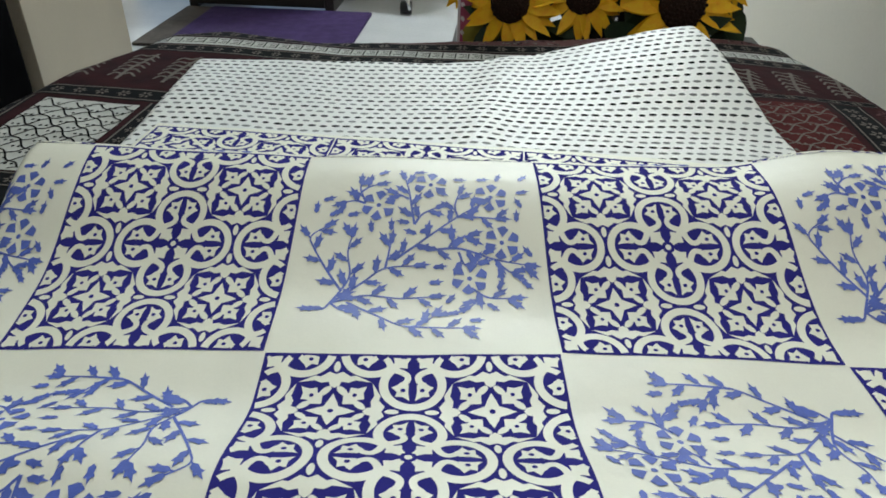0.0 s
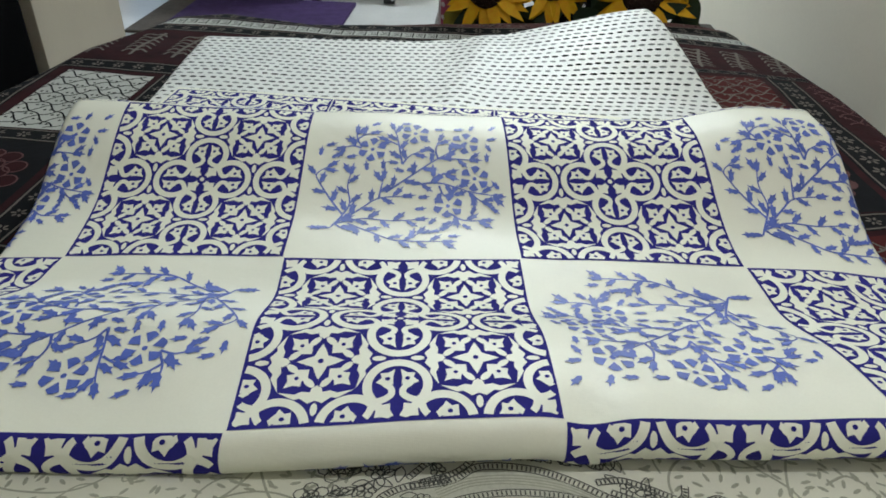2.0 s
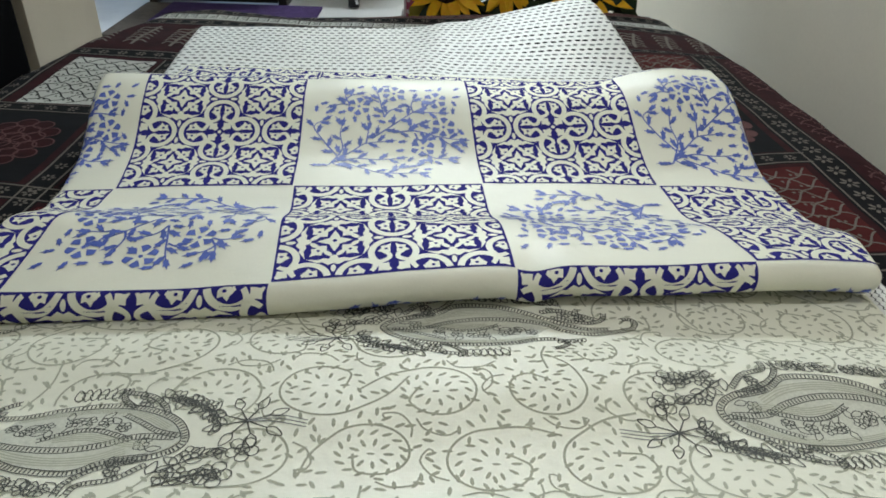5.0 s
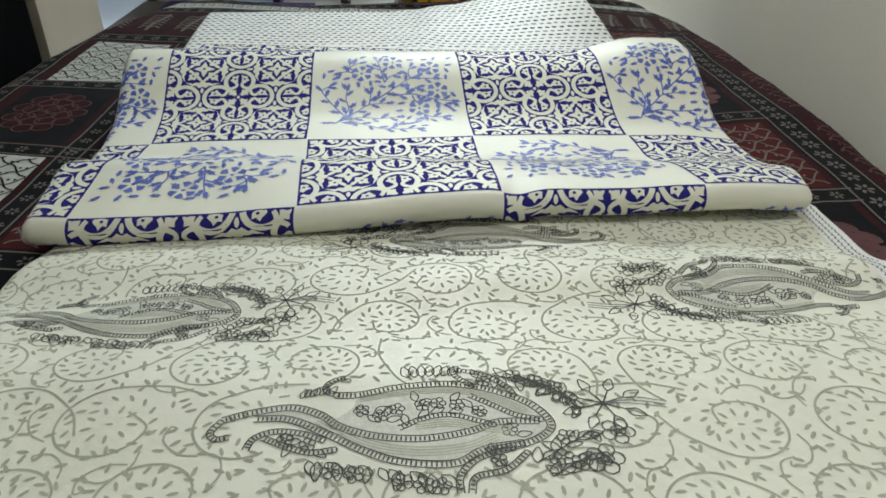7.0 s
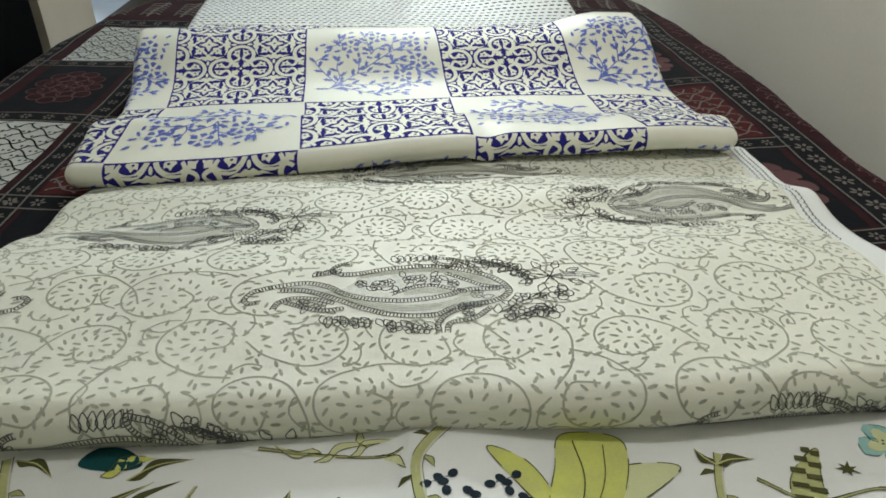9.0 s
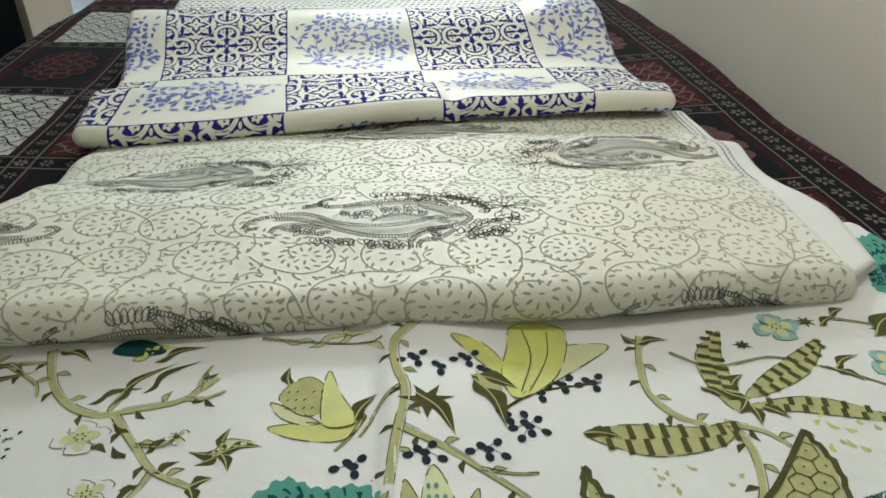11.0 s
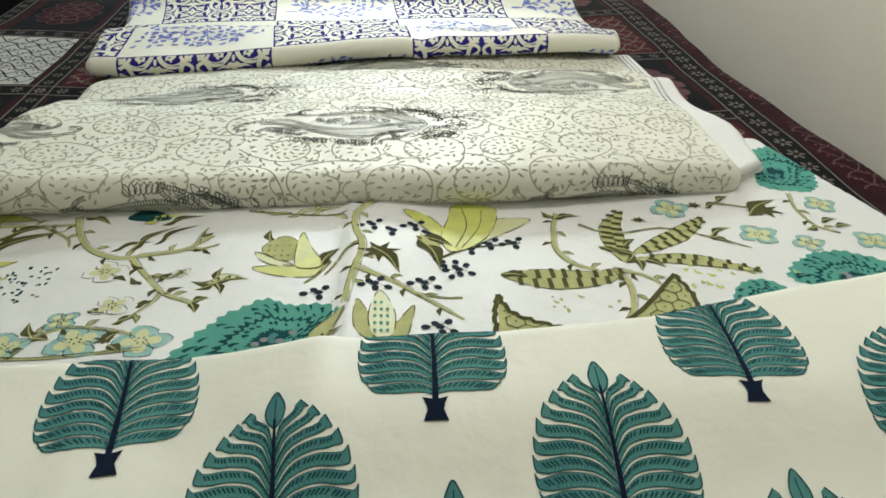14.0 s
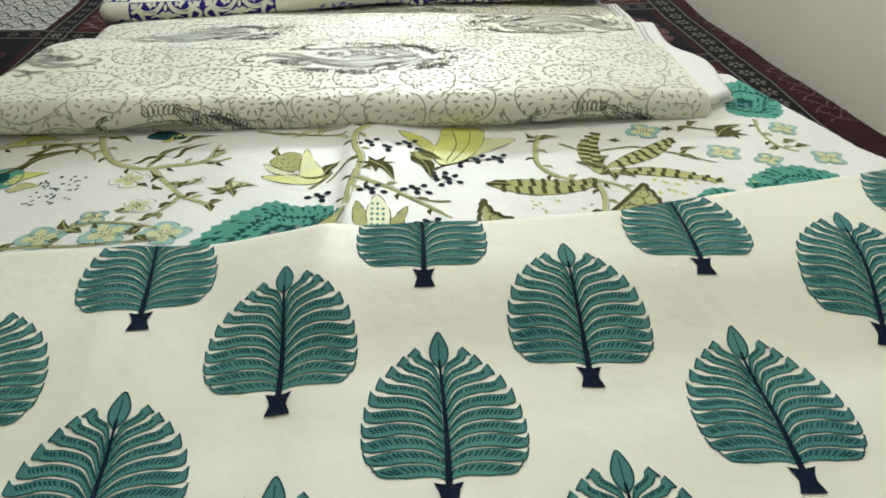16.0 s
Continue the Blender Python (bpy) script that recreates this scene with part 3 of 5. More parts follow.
def tree_shapes():
    """One printed tree in a unit square; drawn on a sheet of 950 by 690."""
    def at(p):
        f = (p[1] - 55) / 680
        xl, xr = 135 - 115 * f, 910 + 85 * f
        return ((p[0] - xl) / (xr - xl), 0.98 - 0.96 * f)

    rnd = random.Random(4)
    out = []
    branches = [
        [(215, 575), (250, 530), (278, 480), (270, 410), (288, 350)], [(248, 530), (200, 470), (152, 400), (142, 362), (205, 325)],
        [(215, 575), (330, 500), (400, 460), (520, 450)], [(400, 460), (410, 420), (422, 370)], [(430, 435), (570, 350), (650, 300), (745, 245)],
        [(650, 300), (640, 260), (660, 205)], [(500, 325), (490, 270), (478, 200), (462, 150)], [(500, 325), (530, 290), (590, 265)],
        [(650, 300), (720, 300), (800, 305)], [(215, 575), (330, 548), (450, 555), (575, 548)], [(270, 572), (360, 612), (470, 655), (540, 640), (578, 605)],
        [(470, 655), (580, 660), (690, 662)], [(545, 405), (660, 400), (780, 430), (905, 450)], [(620, 400), (640, 375), (705, 355)],
        [(655, 410), (680, 450), (740, 440)], [(700, 520), (760, 550), (855, 550)], [(725, 530), (712, 570), (680, 590)], [(330, 255), (290, 245), (245, 255)],
        [(330, 250), (312, 210), (315, 170)], [(315, 215), (345, 195), (385, 185)], [(480, 240), (450, 225), (425, 215)], [(215, 575), (190, 600), (140, 600)], [(215, 575), (250, 600), (285, 605)], [(780, 430), (820, 460), (860, 480)],
    ]
    for b in branches:
        c = [at(p) for p in b]
        out.append((ribbon(c, 0.0105, 0.005, 0.018), SKYBLUE, 1))
        line = curve_of(c, 0.012)
        n = len(line)
        gap = 5
        side = rnd.choice((-1, 1))
        for k in range(3, n - 2, gap):
            d = line[k + 1] - line[k - 1]
            a = math.atan2(d[1], d[0]) + side * 0.75
            q = line[k] + 0.034 * np.array([math.cos(a), math.sin(a)])
            out.append((ribbon([tuple(line[k]), tuple(q)], 0.006, 0.007, 0.02), SKYBLUE, 1))
            out.append((leaf3(q[0], q[1], a, rnd.uniform(0.050, 0.062)), SKYBLUE, 2))
            side = -side
        d = line[-1] - line[-3]
        a = math.atan2(d[1], d[0])
        out.append((leaf3(line[-1][0], line[-1][1], a, 0.054), SKYBLUE, 2))
    for p in ((375, 262), (555, 185), (763, 228), (805, 380), (693, 490)):
        x, y = at(p)
        out.append((oval(x, y, 0.010, 0.010), SKYBLUE, 1))
        for k in range(6):
            a = k * math.pi / 3 + 0.4
            ca, sa = math.cos(a), math.sin(a)
            pts = [(0.024, 0), (0.060, 0.024), (0.072, 0.004), (0.072, -0.006), (0.058, -0.024)]
            out.append((fan([(x + q * ca - r * sa, y + q * sa + r * ca) for q, r in pts]), SKYBLUE, 2))
    for p, a in (((160, 272), 1.5), ((220, 288), 0.6), ((285, 292), 0.2), ((200, 240), 0.3), ((350, 335), 1.7), ((420, 330), 1.6), ((490, 350), 2.8), ((535, 345), 0.4), ((390, 138), 0.5), ((515, 132), 0.1), ((855, 300), 1.5), ((730, 157), 0.1), ((786, 150), 1.2), ((870, 150), 0.8), ((868, 212), 0.2), ((862, 255), 2.0), ((898, 412), 2.2), ((890, 505), 5.5), ((572, 503), 0.1), ((635, 607), 0.2), ((712, 632), 0.1), ((625, 560), 0.9), ((585, 455), 0.1), ((800, 510), 1.1), ((770, 580), 5.6), ((590, 215), 5.8), ((650, 160), 0.0), ((465, 318), 3.0), ((560, 400), 3.1)):
        x, y = at(p)
        out.append((leaf3(x, y, a, 0.046), SKYBLUE, 2))
    return out


TILES, TREES = tile_shapes(), tree_shapes()


def clipped(shapes, near):
    """Only what lies above that line of the unit square."""
    out = []
    for (v, f), m, layer in shapes:
        g = [q for q in f if all(v[i, 1] > near for i in q)]
        if g:
            out.append(((v, g), m, layer))
    return out


def right_of(shapes, x):
    out = []
    for (v, f), m, layer in shapes:
        g = [q for q in f if all(v[i, 0] > x for i in q)]
        if g:
            out.append(((v, g), m, layer))
    return out


for i in range(-2, 3):
    for j in range(-1, 3):
        tile = (i + j) % 2 != 0
        pr = Print(blue_cloth)
        shapes = TILES if tile else TREES
        if j == 2:
            shapes = clipped(shapes, 0.78)
        if j == -1:
            shapes = [((v, [q for q in f if all(v[k, 1] < 0.22 for k in q)]), m, la) for (v, f), m, la in shapes]
        if i == -2:
            shapes = right_of(shapes, 0.45)
        place_in(pr, shapes, i, j, flip=(not tile and j == 1))
        pr.lay("tile_print" if tile else "tree_print", blue, "indigo ornamental tile print" if tile else "blue print of a leafy tree")

# lower layer of the blue sheet, that looks out behind its fold
def under_height(x, y):
    return 0.040 + ripple(x, y, 0.002, 2)


under = Cloth(flat(-0.375), flat(0.31), flat(0.61), along([-0.4, -0.1, 0.3], [0.712, 0.700, 0.672]), under_height, 0.004)
under.sheet("lower_layer", CREAM, blue, (-0.385, 0.60), (0.32, 0.722), 0.005, "lower layer of the same sheet")
pr = Print(under)
for k in range(3):
    for (v, f), m, layer in clipped(TILES, 0.50):
        w = np.stack([-0.372 + 0.20 * (k + v[:, 0]), v[:, 1]], 1)
        w[:, 1] = np.interp(w[:, 0], [-0.36, -0.1, 0.2], [0.704, 0.694, 0.670]) - 0.20 * (1 - w[:, 1])
        pr.add((w, f), m, layer)
pr.lay("border_print", blue, "indigo border print")

tag = [(0.392, 0.566), (0.422, 0.570), (0.420, 0.584), (0.391, 0.580)]
link("care_label", [(x, y, 0.004 + 0.020 * (0.422 - x) / 0.030) for x, y in tag] + [(x, y, 0.0025 + 0.020 * (0.422 - x) / 0.030) for x, y in tag],
     [(0, 1, 2, 3), (7, 6, 5, 4), (0, 4, 5, 1), (1, 5, 6, 2), (2, 6, 7, 3), (3, 7, 4, 0)], [WHITE], None, blue, "small white sewn label", False)

# ---- floral sheet (lies under the paisley and the leaf sheets) ----
def floral_height(x, y):
    z = 0.024 - 0.014 * (1 - step_between(y, -0.62, -0.53)) + ripple(x, y, 0.0022, 7) - 0.010 * (1 - step_between(x, -0.45, -0.15)) - 0.004 * step_between(x, 0.40, 0.58)
    return z + 0.007 * step_between(x, -0.012, 0.004) * (1 - step_between(x, 0.02, 0.12)) * (1 - step_between(y, -0.50, -0.30) * 0.3)


floral_cloth = Cloth(flat(-0.52), along([-0.9, -0.37, -0.318, -0.124, 0.0], [0.60, 0.585, 0.552, 0.488, 0.45]), flat(-1.05), flat(-0.118), floral_height, 0.011)
floral = thing("folded_bedsheet", "folded white sheet with olive vines, lilies and teal coral flowers", "bedsheet", "folded sheets on the bed")
floral_cloth.sheet("cloth", WHITE, floral, (-0.55, -1.06), (0.63, -0.085), 0.0055)

# ---- leaf sheet ----
def leafsheet_height(x, y):
    return 0.0345 + 0.020 * step_between(x, -0.12, 0.0) * step_between(y, -0.66, -0.55) + ripple(x, y, 0.0020, 9) + 0.0018 * np.exp(-((x + 0.21 + 0.08 * y) / 0.012) ** 2) - 0.0015 * np.exp(-((y + 0.70 - 0.1 * x) / 0.02) ** 2) + 0.003 * np.exp(-((x + 0.01) / 0.02) ** 2) - 0.010 * (1 - step_between(x, -0.45, -0.2))


leaf_cloth = Cloth(flat(-0.50), flat(0.585), flat(-1.0), along([-0.5, -0.255, -0.10, 0.014, 0.12, 0.235, 0.362, 0.51, 0.60], [-0.512, -0.506, -0.502, -0.510, -0.508, -0.494, -0.460, -0.430, -0.405]), leafsheet_height, 0.009)
leafy = thing("folded_bedsheet", "folded cream sheet printed with large teal fern-like leaves", "bedsheet", "folded sheets on the bed")
leaf_cloth.sheet("cloth", CREAM, leafy, (-0.51, -1.005), (0.593, -0.34), 0.005)


def leaf_shapes():
    """A heart-shaped leaf of ten fronds a side; stem at the origin, tip at 0.15."""
    out = []
    out.append((ribbon([(0, 0.012), (0.001, 0.06), (0, 0.122)], 0.0046, 0.0018), NAVY, 3))
    out.append((fill([(-0.0085, 0), (0.0085, 0), (0.0055, 0.009), (0.0065, 0.014), (0.0090, 0.0195), (0.0030, 0.018), (-0.0030, 0.018), (-0.0090, 0.0195), (-0.0065, 0.014), (-0.0055, 0.009)]), NAVY, 3))
    tip = [(0, 0.114), (-0.0050, 0.121), (-0.0066, 0.130), (-0.0042, 0.139), (0, 0.1460), (0.0042, 0.139), (0.0066, 0.130), (0.0050, 0.121)]
    out.append((fill(closed(tip, 0.002)), TEAL, 1))
    out.append((ribbon(tip + tip[:1], 0.0011, step=0.002), DEEPTEAL, 2))
    out.append((ribbon([(0, 0.116), (0, 0.140)], 0.0009), DEEPTEAL, 2))
    # outer ends of the gaps between the fronds, from the foot of the leaf to its tip
    ends = [(0.030, 0.0235), (0.0465, 0.0340), (0.0510, 0.0450), (0.0522, 0.0575), (0.0520, 0.0700), (0.0500, 0.0830), (0.0460, 0.0965), (0.0395, 0.1085), (0.0310, 0.1185), (0.0225, 0.1265), (0.0140, 0.1330)]

    def gap(k, lift):
        """The line between two fronds: up from the midrib, over an arch, and down to the leaf's edge."""
        px, py = ends[k]
        arch = 0.0062 * min(1.0, k / 3) * (1 - max(0, k - 5) / 6)
        y0 = 0.0205 + 0.0082 * k - 0.35 * arch
        py -= 0.45 * arch
        dy = py - y0
        if lift > 0:
            px -= 0.13 * px if k else 0.0
        else:
            py -= 0.0008
        return curve_of([(0.0008, y0 + lift), (px * 0.26, y0 + dy * 0.42 + 0.0016 + 0.75 * arch + lift), (px * 0.60, y0 + dy * 0.62 + 0.0012 + arch + lift), (px * 0.86, y0 + dy * 0.80 + 0.55 * arch + lift), (px, py + lift)], 0.0026)

    for s in (-1, 1):
        for k in range(10):
            lo, up = gap(k, 0.0005), gap(k + 1, -0.0006)
            up = up - [0, 0.0026] * np.linspace(0, 1, len(up))[:, None] ** 2
            # each frond swells at its end and turns up into a point
            tip = up[-1] + [0.0010 + 0.0002 * k, 0.0046]
            m = (lo[-1] + tip) / 2 + [0.0036, -0.0028]
            bulge = curve_of([tuple(lo[-1]), tuple(lo[-1] * 0.55 + m * 0.45 + [0.0018, -0.0008]), tuple(m), tuple(tip)], 0.0022)
            inner = curve_of([tuple(tip), tuple(tip * 0.35 + up[-1] * 0.65 + [-0.0016, -0.0004]), tuple(up[-2])], 0.0022)
            ring = np.vstack([lo, bulge[1:], inner[1:-1], up[:-1][::-1]])
            if s < 0:
                lo, up, bulge, ring = (a * [-1, 1] for a in (lo, up, bulge, ring))
            out.append((fill(ring, 0.0045), TEAL, 1))
            out.append((ribbon(np.vstack([lo, bulge[1:]]), 0.0004, 0.0010, sharp=True), DEEPTEAL, 2))
            out.append((ribbon(up, 0.0003, 0.0005, sharp=True), DEEPTEAL, 2))
            t = np.linspace(0, 1, 40)
            lo2 = np.stack([np.interp(t, np.linspace(0, 1, len(lo)), lo[:, q]) for q in (0, 1)], 1)
            up2 = np.stack([np.interp(t, np.linspace(0, 1, len(up)), up[:, q]) for q in (0, 1)], 1)
            length = float(np.sum(np.linalg.norm(np.diff(lo2, axis=0), axis=1)))
            n = max(3, int(length / 0.0027))
            for q in range(1, n):
                i = min(39, int(40 * q / n))
                v = up2[i] - lo2[i]
                w = np.array([s * 0.0011, 0.0002])
                out.append((ribbon([tuple(lo2[i] + v * 0.42 - w), tuple(lo2[i] + v * 0.84)], 0.0009, 0.0015), DEEPTEAL, 2))
                out.append((ribbon([tuple(lo2[i] + v * 0.12), tuple(lo2[i] + v * 0.38 - w)], 0.0009, 0.0006), AQUA, 2))
    return out


LEAF = leaf_shapes()
# two interlocking rows of leaves, stems towards the foot end
STEMS = [(-0.345, -0.640), (-0.137, -0.603), (0.066, -0.583), (0.280, -0.577), (0.500, -0.535), (-0.223, -0.714), (-0.030, -0.686), (0.173, -0.671), (0.392, -0.642),
         (-0.345, -0.835), (-0.122, -0.797), (0.073, -0.757), (0.279, -0.758), (0.490, -0.735), (-0.232, -0.895), (-0.022, -0.867), (0.170, -0.858), (0.390, -0.850)]
for x, y in STEMS:
    pr = Print(leaf_cloth)
    turn = (-0.62 if y > -0.73 else -0.25) * (x - 0.06) if not 0.1 < x < 0.3 else -0.03
    size = 0.93 if y < -0.73 else 0.91 if -0.1 < x < 0.3 else 1.0
    for shape, mat, layer in LEAF:
        pr.add(moved(shape, x, y, turn, 0.95, size), mat, layer)
    pr.lay("leaf_print", leafy, "teal fern-like leaf print with a dark stem")

# ---- paisley sheet ----
def paisley_height(x, y):
    z = 0.036 - 0.016 * step_between(y, 0.06, 0.15) + 0.022 * (1 - step_between(y, -0.12, 0.02)) - 0.006 * step_between(x, 0.25, 0.45)
    z = z - 0.016 * (1 - step_between(x, -0.40, -0.12)) * step_between(y, -0.14, 0.02) + 0.007 * np.exp(-((y - 0.02 - 0.15 * x) / 0.035) ** 2)
    return z + ripple(x, y, 0.0042, 4)


paisley_cloth = Cloth(along([-0.3, -0.077, 0.13, 0.26], [-0.400, -0.358, -0.360, -0.362]), along([-0.26, -0.2, -0.13, 0.25], [0.395, 0.396, 0.394, 0.392]), along([-0.42, -0.137, 0.0, 0.17, 0.384, 0.45], [-0.268, -0.258, -0.247, -0.255, -0.236, -0.222]), flat(0.262), paisley_height, 0.020)
paisley = thing("folded_bedsheet", "folded cream sheet with grey scrolling vines and black paisleys", "bedsheet", "folded sheets on the bed")
paisley_cloth.sheet("cloth", CREAM, paisley, (-0.46, -0.32), (0.50, 0.31), 0.0045)

EDGE = along([-0.3, -0.166, 0.134, 0.3], [0.402, 0.404, 0.405, 0.40])


def paisley_shapes():
    """One paisley, curled tip to the left, about 0.25 long."""
    rnd = random.Random(2)
    out = []

    def rope(pts, w=0.0052):
        c = curve_of(pts, 0.003)
        d = np.gradient(c, axis=0)
        d /= np.maximum(np.linalg.norm(d, axis=1), 1e-9)[:, None]
        nn = np.stack([-d[:, 1], d[:, 0]], 1)
        out.append((ribbon(c + nn * w / 2, 0.0008, sharp=True), SOOT, 1))
        out.append((ribbon(c - nn * w / 2, 0.0008, sharp=True), SOOT, 1))
        for i in range(1, len(c)):
            out.append((ribbon([tuple(c[i] - nn[i] * w * 0.34), tuple(c[i] + nn[i] * w * 0.34)], 0.0010), SOOT, 1))

    def hatch(pts, w):
        c = curve_of(pts, 0.004)
        for q in (-0.4, -0.13, 0.13, 0.4):
            d = np.gradient(c, axis=0)
            d /= np.maximum(np.linalg.norm(d, axis=1), 1e-9)[:, None]
            nn = np.stack([-d[:, 1], d[:, 0]], 1)
            out.append((ribbon(c + nn * w * q, 0.0008, sharp=True), GREY, 1))

    outer = [(-0.052, 0.023), (-0.036, 0.024), (-0.010, 0.032), (0.023, 0.036), (0.050, 0.031), (0.073, 0.019), (0.084, 0.003), (0.080, -0.007), (0.066, -0.015), (0.043, -0.021)]
    upper = [(-0.119, 0.001), (-0.102, 0.008), (-0.079, 0.013), (-0.060, 0.007), (-0.045, -0.004), (-0.022, -0.011), (0.006, -0.012), (0.033, -0.006), (0.052, 0.003), (0.077, 0.004)]
    lower = [(-0.100, 0.003), (-0.078, 0.003), (-0.053, -0.009), (-0.030, -0.022), (-0.007, -0.030), (0.024, -0.031), (0.042, -0.020), (0.066, -0.014)]
    for line in (outer, upper, lower):
        rope(line, 0.0050)
    out.append((fill(closed([(-0.096, 0.006), (-0.076, 0.009), (-0.054, 0.002), (-0.040, 0.012), (-0.036, 0.022), (-0.010, 0.031), (0.023, 0.034), (0.050, 0.029), (0.071, 0.018), (0.082, 0.003), (0.066, -0.013), (0.043, -0.020), (0.024, -0.029), (-0.007, -0.028), (-0.030, -0.020), (-0.053, -0.006)], 0.004)), HAZE, 0.5))
    hatch([(0.000, -0.002), (0.020, 0.001), (0.040, -0.002), (0.060, -0.004)], 0.007)
    hatch([(-0.036, 0.020), (-0.008, 0.027), (0.024, 0.030), (0.050, 0.024), (0.070, 0.012)], 0.006)
    hatch([(-0.060, 0.003), (-0.030, -0.016), (0.0, -0.022), (0.030, -0.019), (0.050, -0.009)], 0.008)
    # curled ends, the small leaf under the tail, the inner leaf, and the two forked prongs
    rope([(-0.046, 0.040), (-0.052, 0.038), (-0.058, 0.033), (-0.058, 0.027), (-0.050, 0.023)], 0.0040)
    rope([(-0.112, -0.012), (-0.119, -0.014), (-0.124, -0.009), (-0.119, 0.001)], 0.0040)
    rope([(-0.100, -0.022), (-0.097, -0.013), (-0.086, -0.007), (-0.070, -0.008), (-0.054, -0.014)], 0.0040)
    rope([(-0.092, -0.012), (-0.078, -0.018), (-0.062, -0.023), (-0.046, -0.021)], 0.0040)
    rope([(-0.010, -0.004), (0.006, 0.005), (0.022, 0.008), (0.038, 0.004), (0.050, 0.000)], 0.0038)
    rope([(0.034, 0.026), (0.050, 0.017), (0.064, 0.009), (0.080, 0.005)], 0.0038)
    rope([(0.027, -0.052), (0.027, -0.040), (0.038, -0.027), (0.060, -0.018)], 0.0040)
    rope([(0.033, -0.052), (0.036, -0.041), (0.054, -0.035), (0.068, -0.021)], 0.0040)
    rope([(0.022, 0.056), (0.026, 0.044), (0.038, 0.034)], 0.0038)
    rope([(0.024, 0.052), (0.044, 0.047), (0.058, 0.036), (0.064, 0.026)], 0.0038)

    def bloom(x, y, r):
        for k in range(5):
            a = k * 2 * math.pi / 5 + x * 90
            t = np.linspace(0, 2 * math.pi, 9)
            out.append((ribbon(np.stack([x + r * 0.6 * math.cos(a) + r * 0.42 * np.cos(t), y + r * 0.6 * math.sin(a) + r * 0.42 * np.sin(t)], 1), 0.0008, sharp=True), SOOT, 1))

    def leaf(x, y, a, s):
        c, n = math.cos(a), math.sin(a)
        pts = [(0, 0), (0.4, 0.26), (1, 0), (0.4, -0.26), (0, 0)]
        out.append((ribbon([(x + s * (p * c - q * n), y + s * (p * n + q * c)) for p, q in pts], 0.0008, step=0.002), SOOT, 1))

    for x, y in ((-0.034, 0.010), (-0.022, 0.006), (-0.012, 0.012), (0.004, 0.016), (0.014, 0.018), (0.026, 0.017), (0.040, 0.012), (-0.078, -0.013), (-0.064, -0.017), (0.050, -0.028), (0.058, -0.004), (0.044, 0.040)):
        bloom(x, y, 0.0050)
        leaf(x + 0.004, y - 0.004, rnd.uniform(0, 6), 0.010)
        leaf(x - 0.004, y + 0.003, rnd.uniform(0, 6), 0.010)
    # sprigs and flowers round the outside
    for k in range(7):
        leaf(-0.006 + 0.0045 * k, 0.041 + 0.0006 * k, 1.9 - 0.14 * k, 0.013)
        leaf(-0.074 + 0.003 * k, 0.021 + 0.0006 * k, 1.2 + 0.3 * math.sin(3 * k), 0.008)
    for k in range(14):
        leaf(-0.062 + 0.006 * k, -0.029 - 0.0008 * k, -1.2 - 0.5 * math.sin(2.3 * k), rnd.uniform(0.010, 0.014))
    for x, y in ((-0.048, -0.036), (-0.034, -0.039), (-0.006, -0.044), (0.006, -0.046), (0.016, -0.047)):
        bloom(x, y, 0.0060)
    for x0, y0, x1, y1 in ((0.052, 0.046, 0.098, 0.026), (0.070, 0.042, 0.104, 0.014), (0.072, -0.030, 0.108, -0.006), (0.080, -0.040, 0.106, -0.024)):
        line = curve_of([(x0, y0), ((x0 + x1) / 2 + 0.004, (y0 + y1) / 2 + 0.003), (x1, y1)], 0.0045)
        out.append((ribbon(line, 0.0008, sharp=True), SOOT, 1))
        for k, q in enumerate(line):
            leaf(q[0], q[1], rnd.uniform(0, 6.3), rnd.uniform(0.009, 0.013))
    for x, y in ((0.064, 0.046), (0.078, 0.040), (0.090, 0.034), (0.098, 0.024), (0.092, -0.010), (0.088, -0.026), (0.098, -0.030)):
        bloom(x, y, 0.0062)
    for x, y, r in ((0.124, -0.006, 0.0105), (0.112, -0.028, 0.0115)):
        bloom(x, y, r)
        bloom(x, y, r * 0.45)
    for a in np.linspace(0.5, 5.8, 8):
        x, y = 0.120 + 0.016 * math.cos(a), 0.019 + 0.012 * math.sin(a)
        out.append((ribbon([(0.120, 0.019), (x, y)], 0.0014, 0.0007), SOOT, 1))
        leaf(x, y, a, 0.013)
    for dy in (0.0, 0.003, -0.003):
        out.append((ribbon([(0.120, 0.019), (0.138, 0.022 + dy), (0.160, 0.018 + dy)], 0.0010, 0.0007), MIDGREY, 1))
    return out


def trimmed(shape):
    v, f = shape
    keep = v[:, 0] < EDGE(v[:, 1])
    return v, [g for g in f if all(keep[i] for i in g)]


PAISLEY = paisley_shapes()
for x, y, a, s in ((-0.005, -0.150, 0.0, 1.0), (-0.230, -0.018, -0.03, 0.98), (0.285, 0.028, math.pi + 0.08, 0.98), (0.050, 0.125, math.pi + 0.05, 1.0), (-0.205, -0.328, 0.02, 1.0), (0.255, -0.322, 0.0, 1.0), (-0.42, -0.165, math.pi, 1.0), (-0.45, 0.12, math.pi, 1.0)):
    pr = Print(paisley_cloth)
    for shape, mat, layer in PAISLEY:
        pr.add(trimmed(moved(shape, x, y, a, s)), mat, layer + 1)
    pr.lay("paisley_print", paisley, "black line print of a curled paisley with flowers")

rnd = random.Random(8)
pr = Print(paisley_cloth)
SPOTS = ((-0.005, -0.150, 0), (-0.230, -0.018, 0), (0.285, 0.028, 0), (0.050, 0.125, 0), (-0.205, -0.328, 0), (0.255, -0.322, 0), (-0.42, -0.165, 0))


